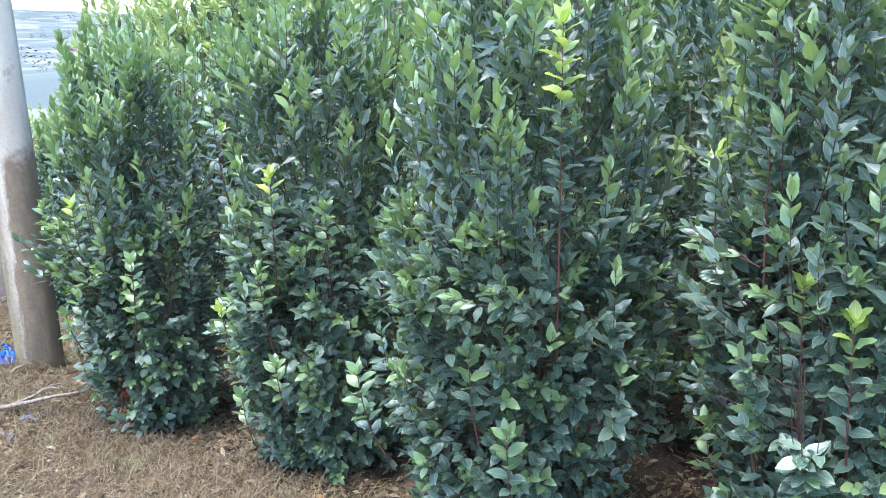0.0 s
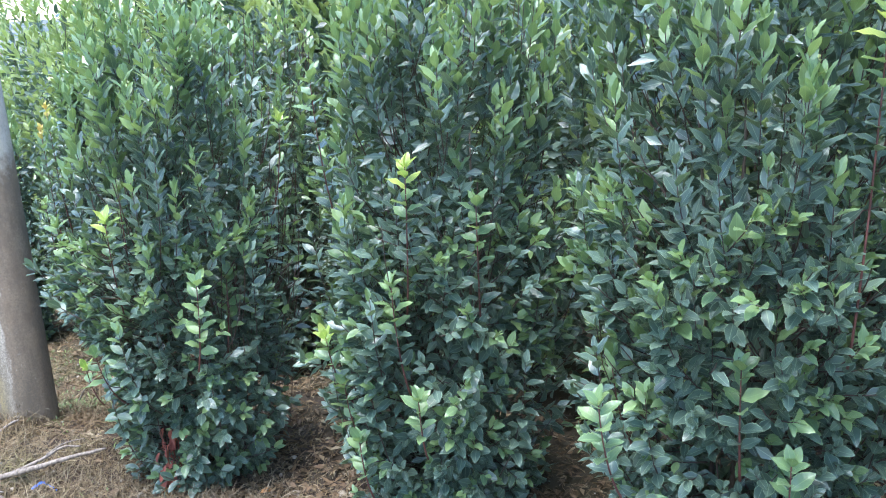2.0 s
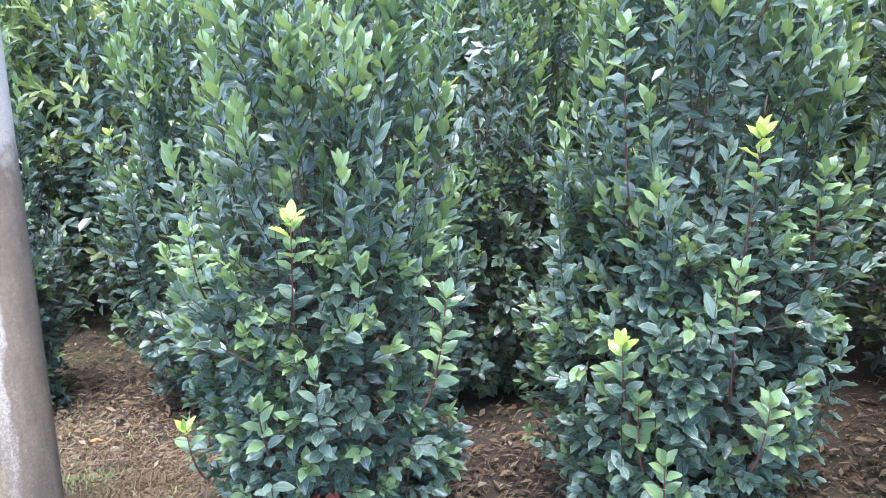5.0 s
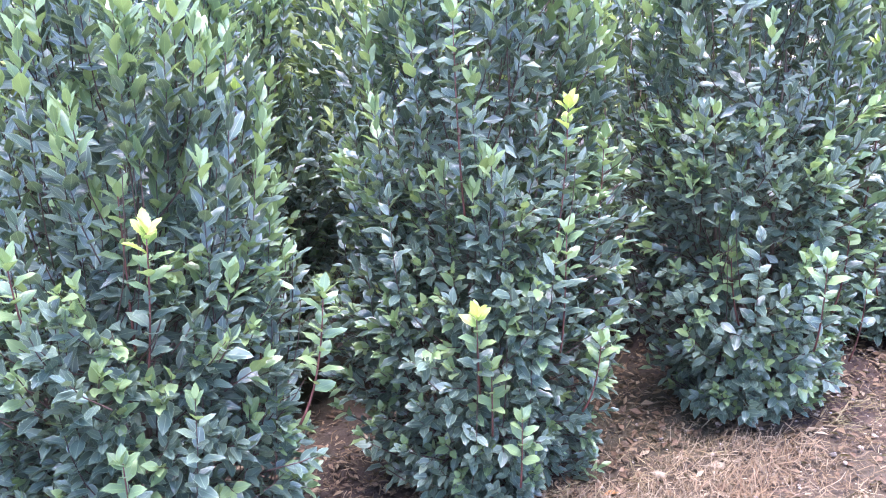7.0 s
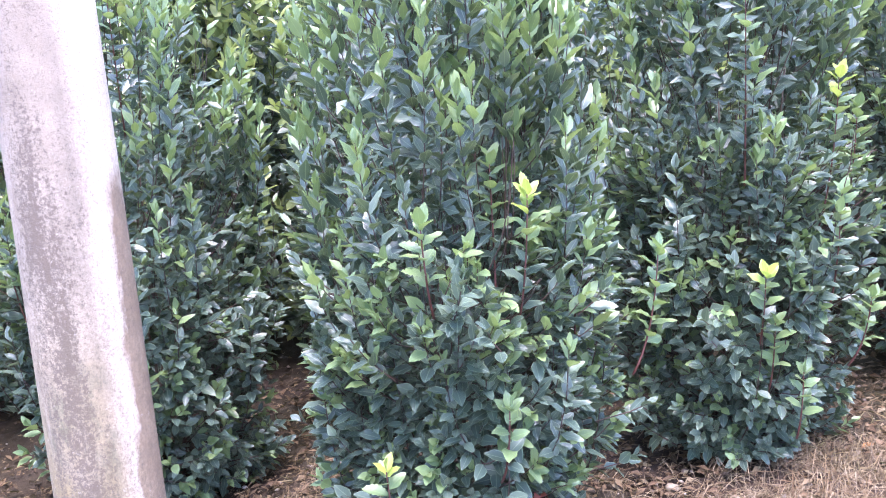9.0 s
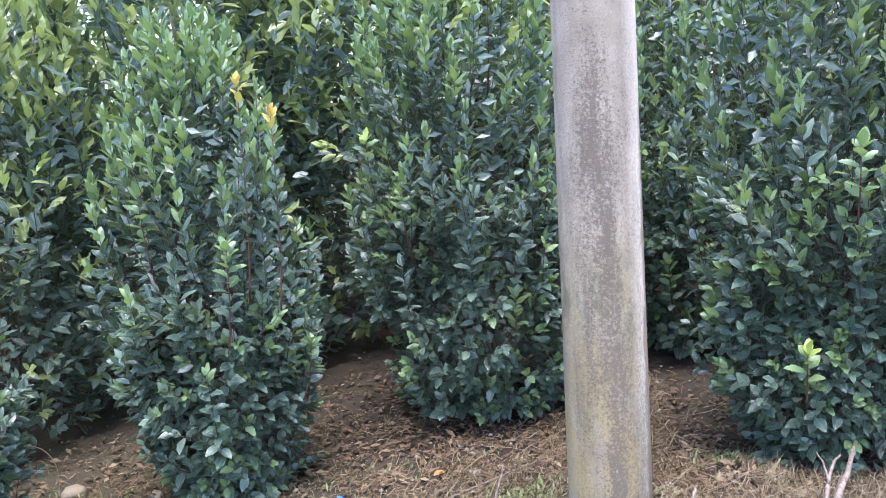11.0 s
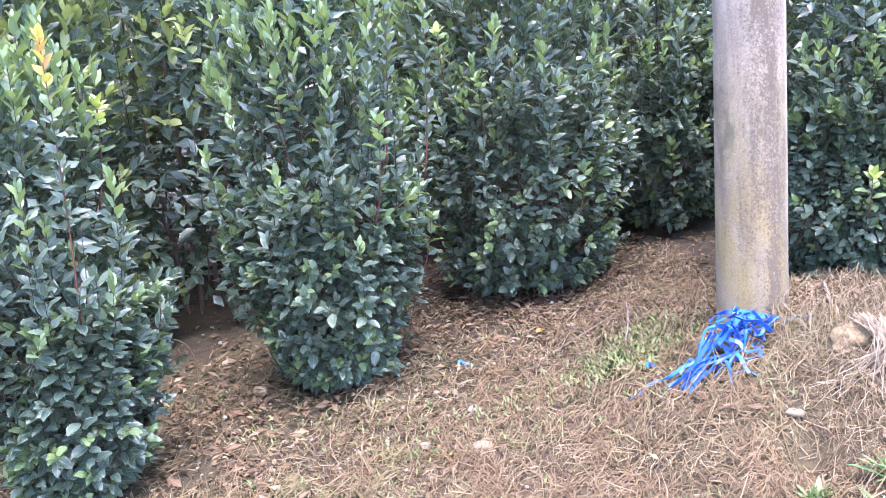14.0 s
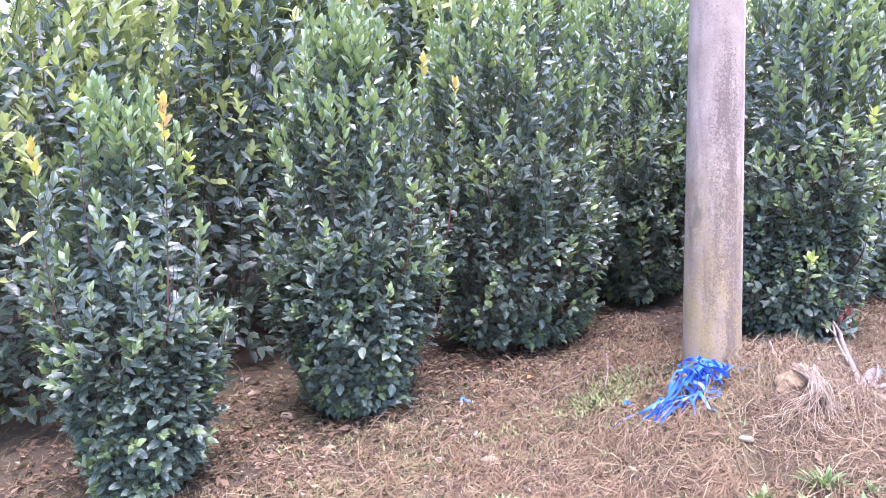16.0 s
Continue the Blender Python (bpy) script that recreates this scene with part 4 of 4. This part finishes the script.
# ---- single stones ----
for i, (sx, sy, size, label) in enumerate(((-1.070, -0.116, 0.042, "ochre stone in the dry grass"), (-1.247, 0.039, 0.028, "pale stone in the dry grass"),
                                           (-1.896, -0.139, 0.042, "pale flat stone in the dry grass"), (-1.833, 0.810, 0.04, "ochre stone beside a bush"),
                                           (-1.980, 1.210, 0.035, "ochre stone under the bushes"), (-1.036, 0.197, 0.028, "small pale stone among dry leaves"),
                                           (-1.100, 0.183, 0.024, "small pale stone among dry leaves"), (-0.150, -0.508, 0.03, "round pale stone by the straw heap"),
                                           (-2.280, 0.920, 0.06, "long pale stone under the bushes"), (-0.456, 0.723, 0.03, "small pale stone among dry leaves"),
                                           (-0.049, 1.000, 0.025, "small pale stone among dry leaves"), (2.427, 1.228, 0.028, "small pale stone on brown litter"),
                                           (2.638, 1.283, 0.032, "small pale stone on brown litter"), (3.230, 1.220, 0.026, "small pale stone on brown litter"),
                                           (0.930, 0.370, 0.018, "small white stone before a bush"), (1.540, 1.000, 0.026, "small pale stone on brown litter"),
                                           (1.360, 0.870, 0.03, "small pale stone on brown litter"), (0.392, 0.247, 0.028, "rounded stone by the twigs"))):
    ob = new("stone", bm_mesh("stone", lump(rng, 2, size, size * 0.68, size * 0.5, 0.4, i * 2.3), STONE_MAT))
    ob.matrix_world = pose(sx, sy, float(ground_z(sx, sy)) + 0.012 + size * 0.04, 0, 0, 47 * i)
    tagged(ob, label, "stone", "loose stones")

# ---- the ochre rock with its hollow, and the dry fibre that hangs over it ----
bm = lump(rng, 4, 0.095, 0.08, 0.075, 0.34, 11.0)
for v in bm.verts:
    v.co *= 1 + 0.16 * noise.noise(v.co * 26) + 0.10 * noise.noise(v.co * 60) + 0.06 * noise.noise(v.co * 130)
    hole = (v.co - Vector((-0.01, -0.085, -0.015))).length
    if hole < 0.05:
        v.co.y += 0.055 * (1 - hole / 0.05)
ob = new("rock", bm_mesh("rock", bm, ROCK_MAT))
ob.matrix_world = pose(0.17, -0.37, float(ground_z(0.17, -0.37)) + 0.006, 0, 0, -8)
tagged(ob, "ochre rock with a dark hollow, half covered in dry grass", "rock")


def ribbon(points, width, twist, rng):
    """A thin flat strip along a line, turning as it goes."""
    p = np.asarray(points, float)
    t = unit(np.gradient(p, axis=0))
    n = len(p)
    a = unit(np.cross(t, np.array((0.2, 0.3, 0.93))))
    b = np.cross(t, a)
    ang = twist[0] + np.linspace(0, twist[1], n)
    side = a * np.cos(ang)[:, None] + b * np.sin(ang)[:, None]
    lift = np.cross(t, side) * 0.0006
    v = np.concatenate([p - side * width / 2 + lift, p + side * width / 2 + lift, p - side * width / 2 - lift, p + side * width / 2 - lift])
    f = []
    for i in range(n - 1):
        f += [(i, n + i, n + i + 1, i + 1), (2 * n + i + 1, 3 * n + i + 1, 3 * n + i, 2 * n + i),
              (i, i + 1, 2 * n + i + 1, 2 * n + i), (n + i + 1, n + i, 3 * n + i, 3 * n + i + 1)]
    return v, f


def smooth_line(knots, steps):
    k = np.asarray(knots, float)
    s = np.linspace(0, len(k) - 1, steps)
    i = np.clip(s.astype(int), 0, len(k) - 2)
    u = (s - i)[:, None]
    pad = np.concatenate([[2 * k[0] - k[1]], k, [2 * k[-1] - k[-2]]])
    a, b, c, d = pad[i], pad[i + 1], pad[i + 2], pad[i + 3]
    return 0.5 * (2 * b + (c - a) * u + (2 * a - 5 * b + 4 * c - d) * u ** 2 + (3 * b - a - 3 * c + d) * u ** 3)


def build_fibre():
    r = random.Random(4)
    root = new("dry_fibre_bundle")
    root.location = (0.19, -0.46, float(ground_z(0.19, -0.46)))
    for lock in range(6):
        x0, y0, a = r.uniform(-0.05, 0.07), r.uniform(0.04, 0.12), r.gauss(-0.25, 0.5)
        knots = [(x0, y0, 0.10), (x0 + 0.02 * math.sin(a), 0.0, 0.085), (x0 + 0.06 * math.sin(a), -0.055, 0.045)]
        x, y = knots[-1][0], -0.055
        for _ in range(3):
            a += r.gauss(0, 0.5)
            x, y = x + 0.05 * math.sin(a) - 0.012, y - 0.035 * math.cos(a)
            knots.append((x, y, float(ground_z(0.19 + x, -0.46 + y)) - root.location.z + 0.022))
        for i in range(16):
            spread = [(kx + r.gauss(0, 0.006 + 0.005 * n), ky + r.gauss(0, 0.005 + 0.005 * n), kz + r.random() ** 2 * 0.03) for n, (kx, ky, kz) in enumerate(knots)]
            v, f = ribbon(smooth_line(spread[:r.choice((4, 5, 6))], 16), r.uniform(0.0008, 0.0028), (r.uniform(0, 3), r.uniform(-4, 4)), r)
            part("strand", mesh_data("strand", v, f, [FIBRE_MAT], smooth=False), root)
    tagged(root, "bundle of pale dry plant fibre draped over a rock", "dry grass")


build_fibre()


# ---- blue twine ----
def build_twine():
    r = random.Random(3)
    root = new("twine_tangle")
    cx, cy = -0.20, -0.14
    root.location = (cx, cy, 0)

    def spot(sx, sy, hi):
        x, y = r.gauss(0, sx), r.gauss(0, sy)
        y += 0.06 * x
        z = float(ground_z(cx + x, cy + y)) + 0.02 + r.random() ** 1.4 * hi * 0.6 * math.exp(-(x / 0.17) ** 2)
        return (x, y, z)

    for i in range(72):
        x, y, z = spot(0.10, 0.035, 0.06)
        high = 0.012 + 0.17 * r.random() ** 1.2
        knots, a = [], r.choice((0.2, 3.3)) + r.gauss(0, 0.7)
        for k in range(r.choice((3, 4, 5))):
            heap = math.exp(-(x / 0.16) ** 2 - (y / 0.08) ** 2)
            knots.append((x, y, float(ground_z(cx + x, cy + y)) + 0.014 + max(0.0, high + r.uniform(-0.04, 0.04)) * heap))
            a += r.gauss(0, 1.3 if i % 3 else 0.4)
            x, y = x + 0.046 * math.cos(a), y + 0.028 * math.sin(a)
        v, f = ribbon(smooth_line(knots, 6 * len(knots)), r.uniform(0.007, 0.017), (r.uniform(0, 3), r.uniform(-3, 3)), r)
        part("strand", mesh_data("strand", v, f, [TWINE_MAT], smooth=False), root)
    for dx, dy in ((-0.22, -0.02), (-0.19, 0.05), (-0.05, -0.16), (0.02, -0.15), (0.15, 0.05)):
        end = (dx, dy, float(ground_z(cx + dx, cy + dy)) + 0.03)
        v, f = ribbon(smooth_line([spot(0.04, 0.03, 0.05), (dx * 0.55, dy * 0.55, end[2] + 0.05), end], 22), r.uniform(0.009, 0.015), (r.uniform(0, 3), r.uniform(-3, 3)), r)
        part("strand", mesh_data("strand", v, f, [TWINE_MAT], smooth=False), root)
    tagged(root, "tangled heap of bright blue plastic twine at the pole's foot", "twine")
    for sx, sy, ang, ln in ((-0.389, 0.025, 30, 0.05), (-0.720, -0.909, 10, 0.03), (-0.667, -0.930, 40, 0.02), (0.737, 0.008, 70, 0.10), (0.838, -0.096, 15, 0.09), (-0.978, 0.612, 20, 0.05)):
        p = [(ln * (u - 0.5), 0.25 * ln * math.sin(4 * u), 0.012 * math.sin(5 * u)) for u in (0, 0.35, 0.7, 1)]
        v, f = ribbon(smooth_line(p, 12), 0.012, (0.4, 1.5), r)
        ob = new("twine_scrap", mesh_data("twine_scrap", v, f, [TWINE_MAT]))
        ob.matrix_world = pose(sx, sy, float(ground_z(sx, sy)) + 0.024, 0, 0, ang)
        tagged(ob, "short scrap of blue plastic twine in the litter", "twine", "twine scraps")


build_twine()


# ---- dead wood ----
def dead_wood(name, x, y, lines, label, mat=DRIFTWOOD):
    root = new(name)
    root.location = (x, y, 0)
    for i, (knots, r0, r1) in enumerate(lines):
        line = smooth_line([(kx - x, ky - y, float(ground_z(kx, ky)) + kz) for kx, ky, kz in knots], 20)
        line = line + 0.003 * np.array([noise.noise_vector((i * 3.0, k * 0.7, 0)) for k in range(20)])
        v, f = tube(line, np.linspace(r0, r1, 20) * (1 + 0.12 * np.array([noise.noise((k * 0.9, i, 2)) for k in range(20)])), 8)
        part("limb" if i else "stick", mesh_data("limb", v, f, [mat]), root)
    return tagged(root, label, "branch")


dead_wood("dead_branch", 0.55, -0.25, [([(0.490, -0.335, -0.01), (0.553, -0.242, 0.05), (0.680, 0.000, 0.105), (0.750, 0.120, 0.14), (0.815, 0.255, 0.165)], 0.017, 0.006),
                                       ([(0.600, -0.140, 0.06), (0.660, 0.020, 0.12), (0.700, 0.100, 0.15), (0.745, 0.170, 0.17)], 0.009, 0.003),
                                       ([(0.670, 0.040, 0.125), (0.675, 0.110, 0.14), (0.680, 0.190, 0.15)], 0.004, 0.002),
                                       ([(0.480, -0.344, -0.02), (0.600, -0.250, 0.05), (0.690, -0.180, 0.05), (0.800, -0.100, 0.01)], 0.034, 0.008),
                                       ([(0.470, -0.362, -0.02), (0.610, -0.330, 0.04), (0.720, -0.300, 0.05), (0.860, -0.220, 0.0)], 0.030, 0.007),
                                       ([(0.470, -0.381, -0.03), (0.700, -0.400, 0.04), (0.880, -0.380, 0.045), (1.120, -0.330, 0.02)], 0.020, 0.011),
                                       ([(0.499, -0.362, 0.0), (0.620, -0.280, 0.07), (0.680, -0.220, 0.09), (0.720, -0.140, 0.07)], 0.012, 0.003),
                                       ([(0.490, -0.362, 0.0), (0.600, -0.360, 0.06), (0.700, -0.350, 0.08), (0.800, -0.310, 0.05)], 0.010, 0.003)], "grey weathered forked dead branch lying in straw")
dead_wood("dead_twig", 0.28, 0.0, [([(0.245, -0.104, 0.02), (0.259, -0.058, 0.05), (0.274, -0.021, 0.075)], 0.008, 0.005)], "short pale dead twig beside the pole's foot")
dead_wood("dead_twig", -0.5, 0.55, [([(-0.628, 0.520, 0.02), (-0.412, 0.620, 0.03), (-0.177, 0.760, 0.03)], 0.006, 0.004)], "thin dark twig lying under the bushes", GREY_BARK)
dead_wood("dead_twig", -0.3, 0.4, [([(-0.373, 0.312, 0.02), (-0.343, 0.348, 0.09), (-0.324, 0.404, 0.16)], 0.005, 0.003)], "pale dry stalk standing in the straw")

# ---- dead red leaves hanging at the foot of a bush ----
root = new("dead_leaf_cluster")
root.location = (1.02, 0.53, float(ground_z(1.02, 0.53)))
r = random.Random(12)
for i in range(38):
    lx, ly, lz = r.gauss(0, 0.022), r.gauss(-0.05, 0.03), r.uniform(0.08, 0.34)
    d = unit(np.array((r.gauss(0, 0.3), r.gauss(-0.2, 0.3), -1.0)))
    nr = np.array((r.gauss(0.3, 0.5), -0.9, r.gauss(0, 0.3)))
    nr = unit(nr - d * float(nr @ d))
    v, f, uv, _per = leaf_cloud(LEAF_FINE_C, np.array([(lx, ly, lz)]), d[None], nr[None], np.array([r.uniform(0.05, 0.085)]), np.array([r.uniform(0.02, 0.034)]))
    part("dead_leaf", mesh_data("dead_leaf", v, f, [RED_DRY_MAT], uv), root)
v, f = tube(smooth_line([(0, 0.0, -0.02), (0.01, 0.0, 0.14), (-0.01, 0.02, 0.40)], 8), np.linspace(0.006, 0.003, 8), 6)
part("stalk", mesh_data("stalk", v, f, [RED_BARK]), root)
tagged(root, "cluster of dead dark red leaves at a bush's foot", "dead leaves")


# ---- single fallen leaves ----
for lx, ly, turn, size, tint, label in ((0.973, 0.430, 20, 0.08, FALLEN_ORANGE, "orange fallen leaf curled on dry grass"), (0.980, 0.540, 140, 0.05, DRY_MAT, "brown fallen leaf on dry grass"),
                                        (1.300, 0.740, 75, 0.06, FALLEN_ORANGE, "rust coloured fallen leaf before a bush"), (2.280, 1.140, 200, 0.06, FALLEN_ORANGE, "rust coloured fallen leaf before a bush"),
                                        (1.150, 0.300, 300, 0.05, DRY_MAT, "brown fallen leaf on dry grass"), (-0.624, 0.705, 40, 0.06, FALLEN_ORANGE, "orange fallen leaf among brown litter")):
    ob = new("fallen_leaf", mesh_data("fallen_leaf", LEAF_FINE_C[0] * (size, size * 0.55, size * 0.5), LEAF_FINE_C[1], [tint], LEAF_FINE_C[2]))
    ob.matrix_world = pose(lx, ly, float(ground_z(lx, ly)) + 0.03, 6, -8, turn)
    tagged(ob, label, "leaf", "fallen leaves")


# ---- green weeds ----
def weed(x, y, size, count, upright, seed):
    r = random.Random(seed)
    root = new("weed")
    root.location = (x, y, float(ground_z(x, y)) + 0.012)
    count = int(count * 3.2)
    for i in range(count):
        a = i * 2.399 + r.uniform(-0.3, 0.3)
        up = math.radians(r.uniform(10, 74) + 0.6 * upright * (i / count) ** 2)
        d = np.array((math.cos(a) * math.cos(up), math.sin(a) * math.cos(up), math.sin(up)))
        nr = np.array((-math.cos(a) * math.sin(up), -math.sin(a) * math.sin(up), math.cos(up)))
        ln = 0.82 * size * r.uniform(0.40, 1.2) * (1 - 0.35 * i / count)
        wd = ln * r.uniform(0.11, 0.21)
        s = np.cross(nr, d)
        ob = part("leaf", WEED_LEAVES[i % 2], root)
        ox, oy = r.gauss(0, size * 0.10), r.gauss(0, size * 0.10)
        ob.matrix_local = Matrix(((d[0] * ln, s[0] * wd, nr[0] * wd, ox), (d[1] * ln, s[1] * wd, nr[1] * wd, oy), (d[2] * ln, s[2] * wd, nr[2] * wd, 0), (0, 0, 0, 1)))
    tagged(root, "green leafy weed rosette growing through dry grass", "weed", "weeds in the dry grass")


WEED_LEAVES = [mesh_data("leaf", s[0], s[1], [WEED_MAT], s[2]) for s in
               (leaf_shape((0, 0.15, 0.35, 0.6, 0.8, 1), (0, 0.16, 0.34, 0.5, 0.4, 0), 0.4, 0.9, 0.03), leaf_shape((0, 0.2, 0.4, 0.6, 0.85, 1), (0, 0.2, 0.36, 0.5, 0.3, 0), 0.5, 1.3, 0.05))]
for i, (wx, wy, size, count, upright) in enumerate(((-0.295, -0.838, 0.11, 20, 45), (-0.057, -0.848, 0.13, 20, 50), (0.068, -0.936, 0.08, 14, 40), (-0.189, -0.987, 0.13, 18, 30),
                                                    (-0.105, -1.115, 0.14, 20, 35), (-0.032, -1.205, 0.13, 18, 30), (0.251, -0.987, 0.1, 14, 35), (-0.366, -1.063, 0.11, 16, 25),
                                                    (-0.407, -1.240, 0.06, 10, 30), (-0.338, -1.264, 0.05, 10, 40), (-1.010, -1.054, 0.09, 18, 55), (-0.834, -0.967, 0.08, 14, 45),
                                                    (-1.145, -0.531, 0.11, 18, 45), (-0.697, -1.208, 0.05, 10, 30), (-1.575, -0.476, 0.06, 14, 25), (-1.505, -0.489, 0.04, 8, 30),
                                                    (-1.857, 0.051, 0.05, 10, 30), (-1.306, -0.009, 0.05, 10, 50), (-1.222, -0.003, 0.04, 9, 30), (-0.311, -1.392, 0.07, 12, 30),
                                                    (-0.362, -1.480, 0.08, 14, 35), (-0.645, -1.311, 0.08, 14, 45), (-0.541, -1.421, 0.07, 12, 40), (-0.314, -0.076, 0.04, 9, 30),
                                                    (0.930, 0.100, 0.05, 10, 40), (0.490, 0.520, 0.05, 8, 30), (-1.176, 0.330, 0.04, 8, 20))):
    weed(wx, wy, size, count, upright, 50 + i)


# ---- a thin dry stalk arching between two bushes ----
v, f = tube(smooth_line([(-2.08, 0.46, float(ground_z(-2.08, 0.46))), (-2.03, 0.44, 0.04), (-2.09, 0.40, 0.16), (-2.18, 0.37, 0.12)], 24), np.linspace(0.002, 0.001, 24), 5)
tagged(new("dry_stalk", mesh_data("dry_stalk", v, f, [PALE_STRAW_MAT])), "thin pale dry grass stalk arching between bushes", "dry grass")


# ---- far houses and trees on the hills ----


def build_house(x, y, z, w, d, h, turn):
    root = new("far_house")
    root.matrix_world = pose(x, y, z, 0, 0, turn)
    bm = bmesh.new()
    bmesh.ops.create_cube(bm, size=1)
    bmesh.ops.scale(bm, vec=(w, d, h), verts=bm.verts)
    bmesh.ops.translate(bm, vec=(0, 0, h / 2 - 1), verts=bm.verts)
    part("wall", bm_mesh("wall", bm, WALL_MAT, False), root)
    e = 0.5
    v = [(-w / 2 - e, -d / 2 - e, h - 1), (w / 2 + e, -d / 2 - e, h - 1), (w / 2 + e, d / 2 + e, h - 1), (-w / 2 - e, d / 2 + e, h - 1), (-w / 2 - e, 0, h + 1.5), (w / 2 + e, 0, h + 1.5)]
    part("roof", mesh_data("roof", v, [(0, 1, 5, 4), (2, 3, 4, 5), (0, 4, 3), (1, 2, 5), (0, 3, 2, 1)], [ROOF_MAT], smooth=False), root)
    for k in range(3):
        for lev in range(max(1, int(h // 3))):
            wx = -w / 2 + w * (k + 0.5) / 3
            wz = 0.6 + lev * 2.8
            for face, yy in ((0, -d / 2 - 0.05), (1, d / 2 + 0.05)):
                part("window", mesh_data("window", [(wx - 0.5, yy, wz), (wx + 0.5, yy, wz), (wx + 0.5, yy, wz + 1.4), (wx - 0.5, yy, wz + 1.4)], [(0, 1, 2, 3)], [PANE_MAT], smooth=False), root)
    tagged(root, "pale plastered far house with a tiled roof on the hillside", "house", "far houses")


gv = bpy.data.objects["ground"].data
gpos = np.empty(len(gv.vertices) * 3, dtype=np.float32)
gv.vertices.foreach_get("co", gpos)
gpos = gpos.reshape(-1, 3)
r = random.Random(31)
for i in range(26):
    dist = r.uniform(500, 1700)
    ang = radians(r.uniform(150, 182))
    hx, hy = dist * math.cos(ang), dist * math.sin(ang)
    hz = float(gpos[np.argmin((gpos[:, 0] - hx) ** 2 + (gpos[:, 1] - hy) ** 2)][2])
    build_house(hx, hy, hz, r.uniform(9, 18), r.uniform(8, 11), r.uniform(5, 8), r.uniform(0, 360))

spots = []
for i in range(330):
    dist = r.uniform(500, 2200)
    ang = radians(r.uniform(145, 190))
    spots.append((dist * math.cos(ang), dist * math.sin(ang)))
pieces_v, pieces_n, pieces_l = [], [], []
for hx, hy in spots:
    hz = float(gpos[np.argmin((gpos[:, 0] - hx) ** 2 + (gpos[:, 1] - hy) ** 2)][2])
    s = r.uniform(2.5, 7.0)
    for k in range(22):
        a, b = r.uniform(0, 6.28), r.uniform(-1, 1)
        q = math.sqrt(1 - b * b)
        pieces_v.append((hx + s * q * math.cos(a) * r.uniform(0.5, 1), hy + s * q * math.sin(a) * r.uniform(0.5, 1), hz + s * 0.9 + s * b * r.uniform(0.5, 1)))
        pieces_n.append((r.uniform(-0.4, 0.4), r.uniform(-0.4, 0.4), 1.0))
        pieces_l.append(s * r.uniform(0.22, 0.45))
pv, pn, pl = np.array(pieces_v), unit(np.array(pieces_n)), np.array(pieces_l)
pd = unit(np.cross(pn, np.array((0.3, 0.5, 0.8))))
v, f, uv, _per = leaf_cloud(LEAF_LOW, pv, pd, pn, pl, pl)
tagged(new("far_trees", mesh_data("far_trees", v, f, [TREE_MAT], uv)), "dark far trees dotted over the hills", "trees", kind="stuff")
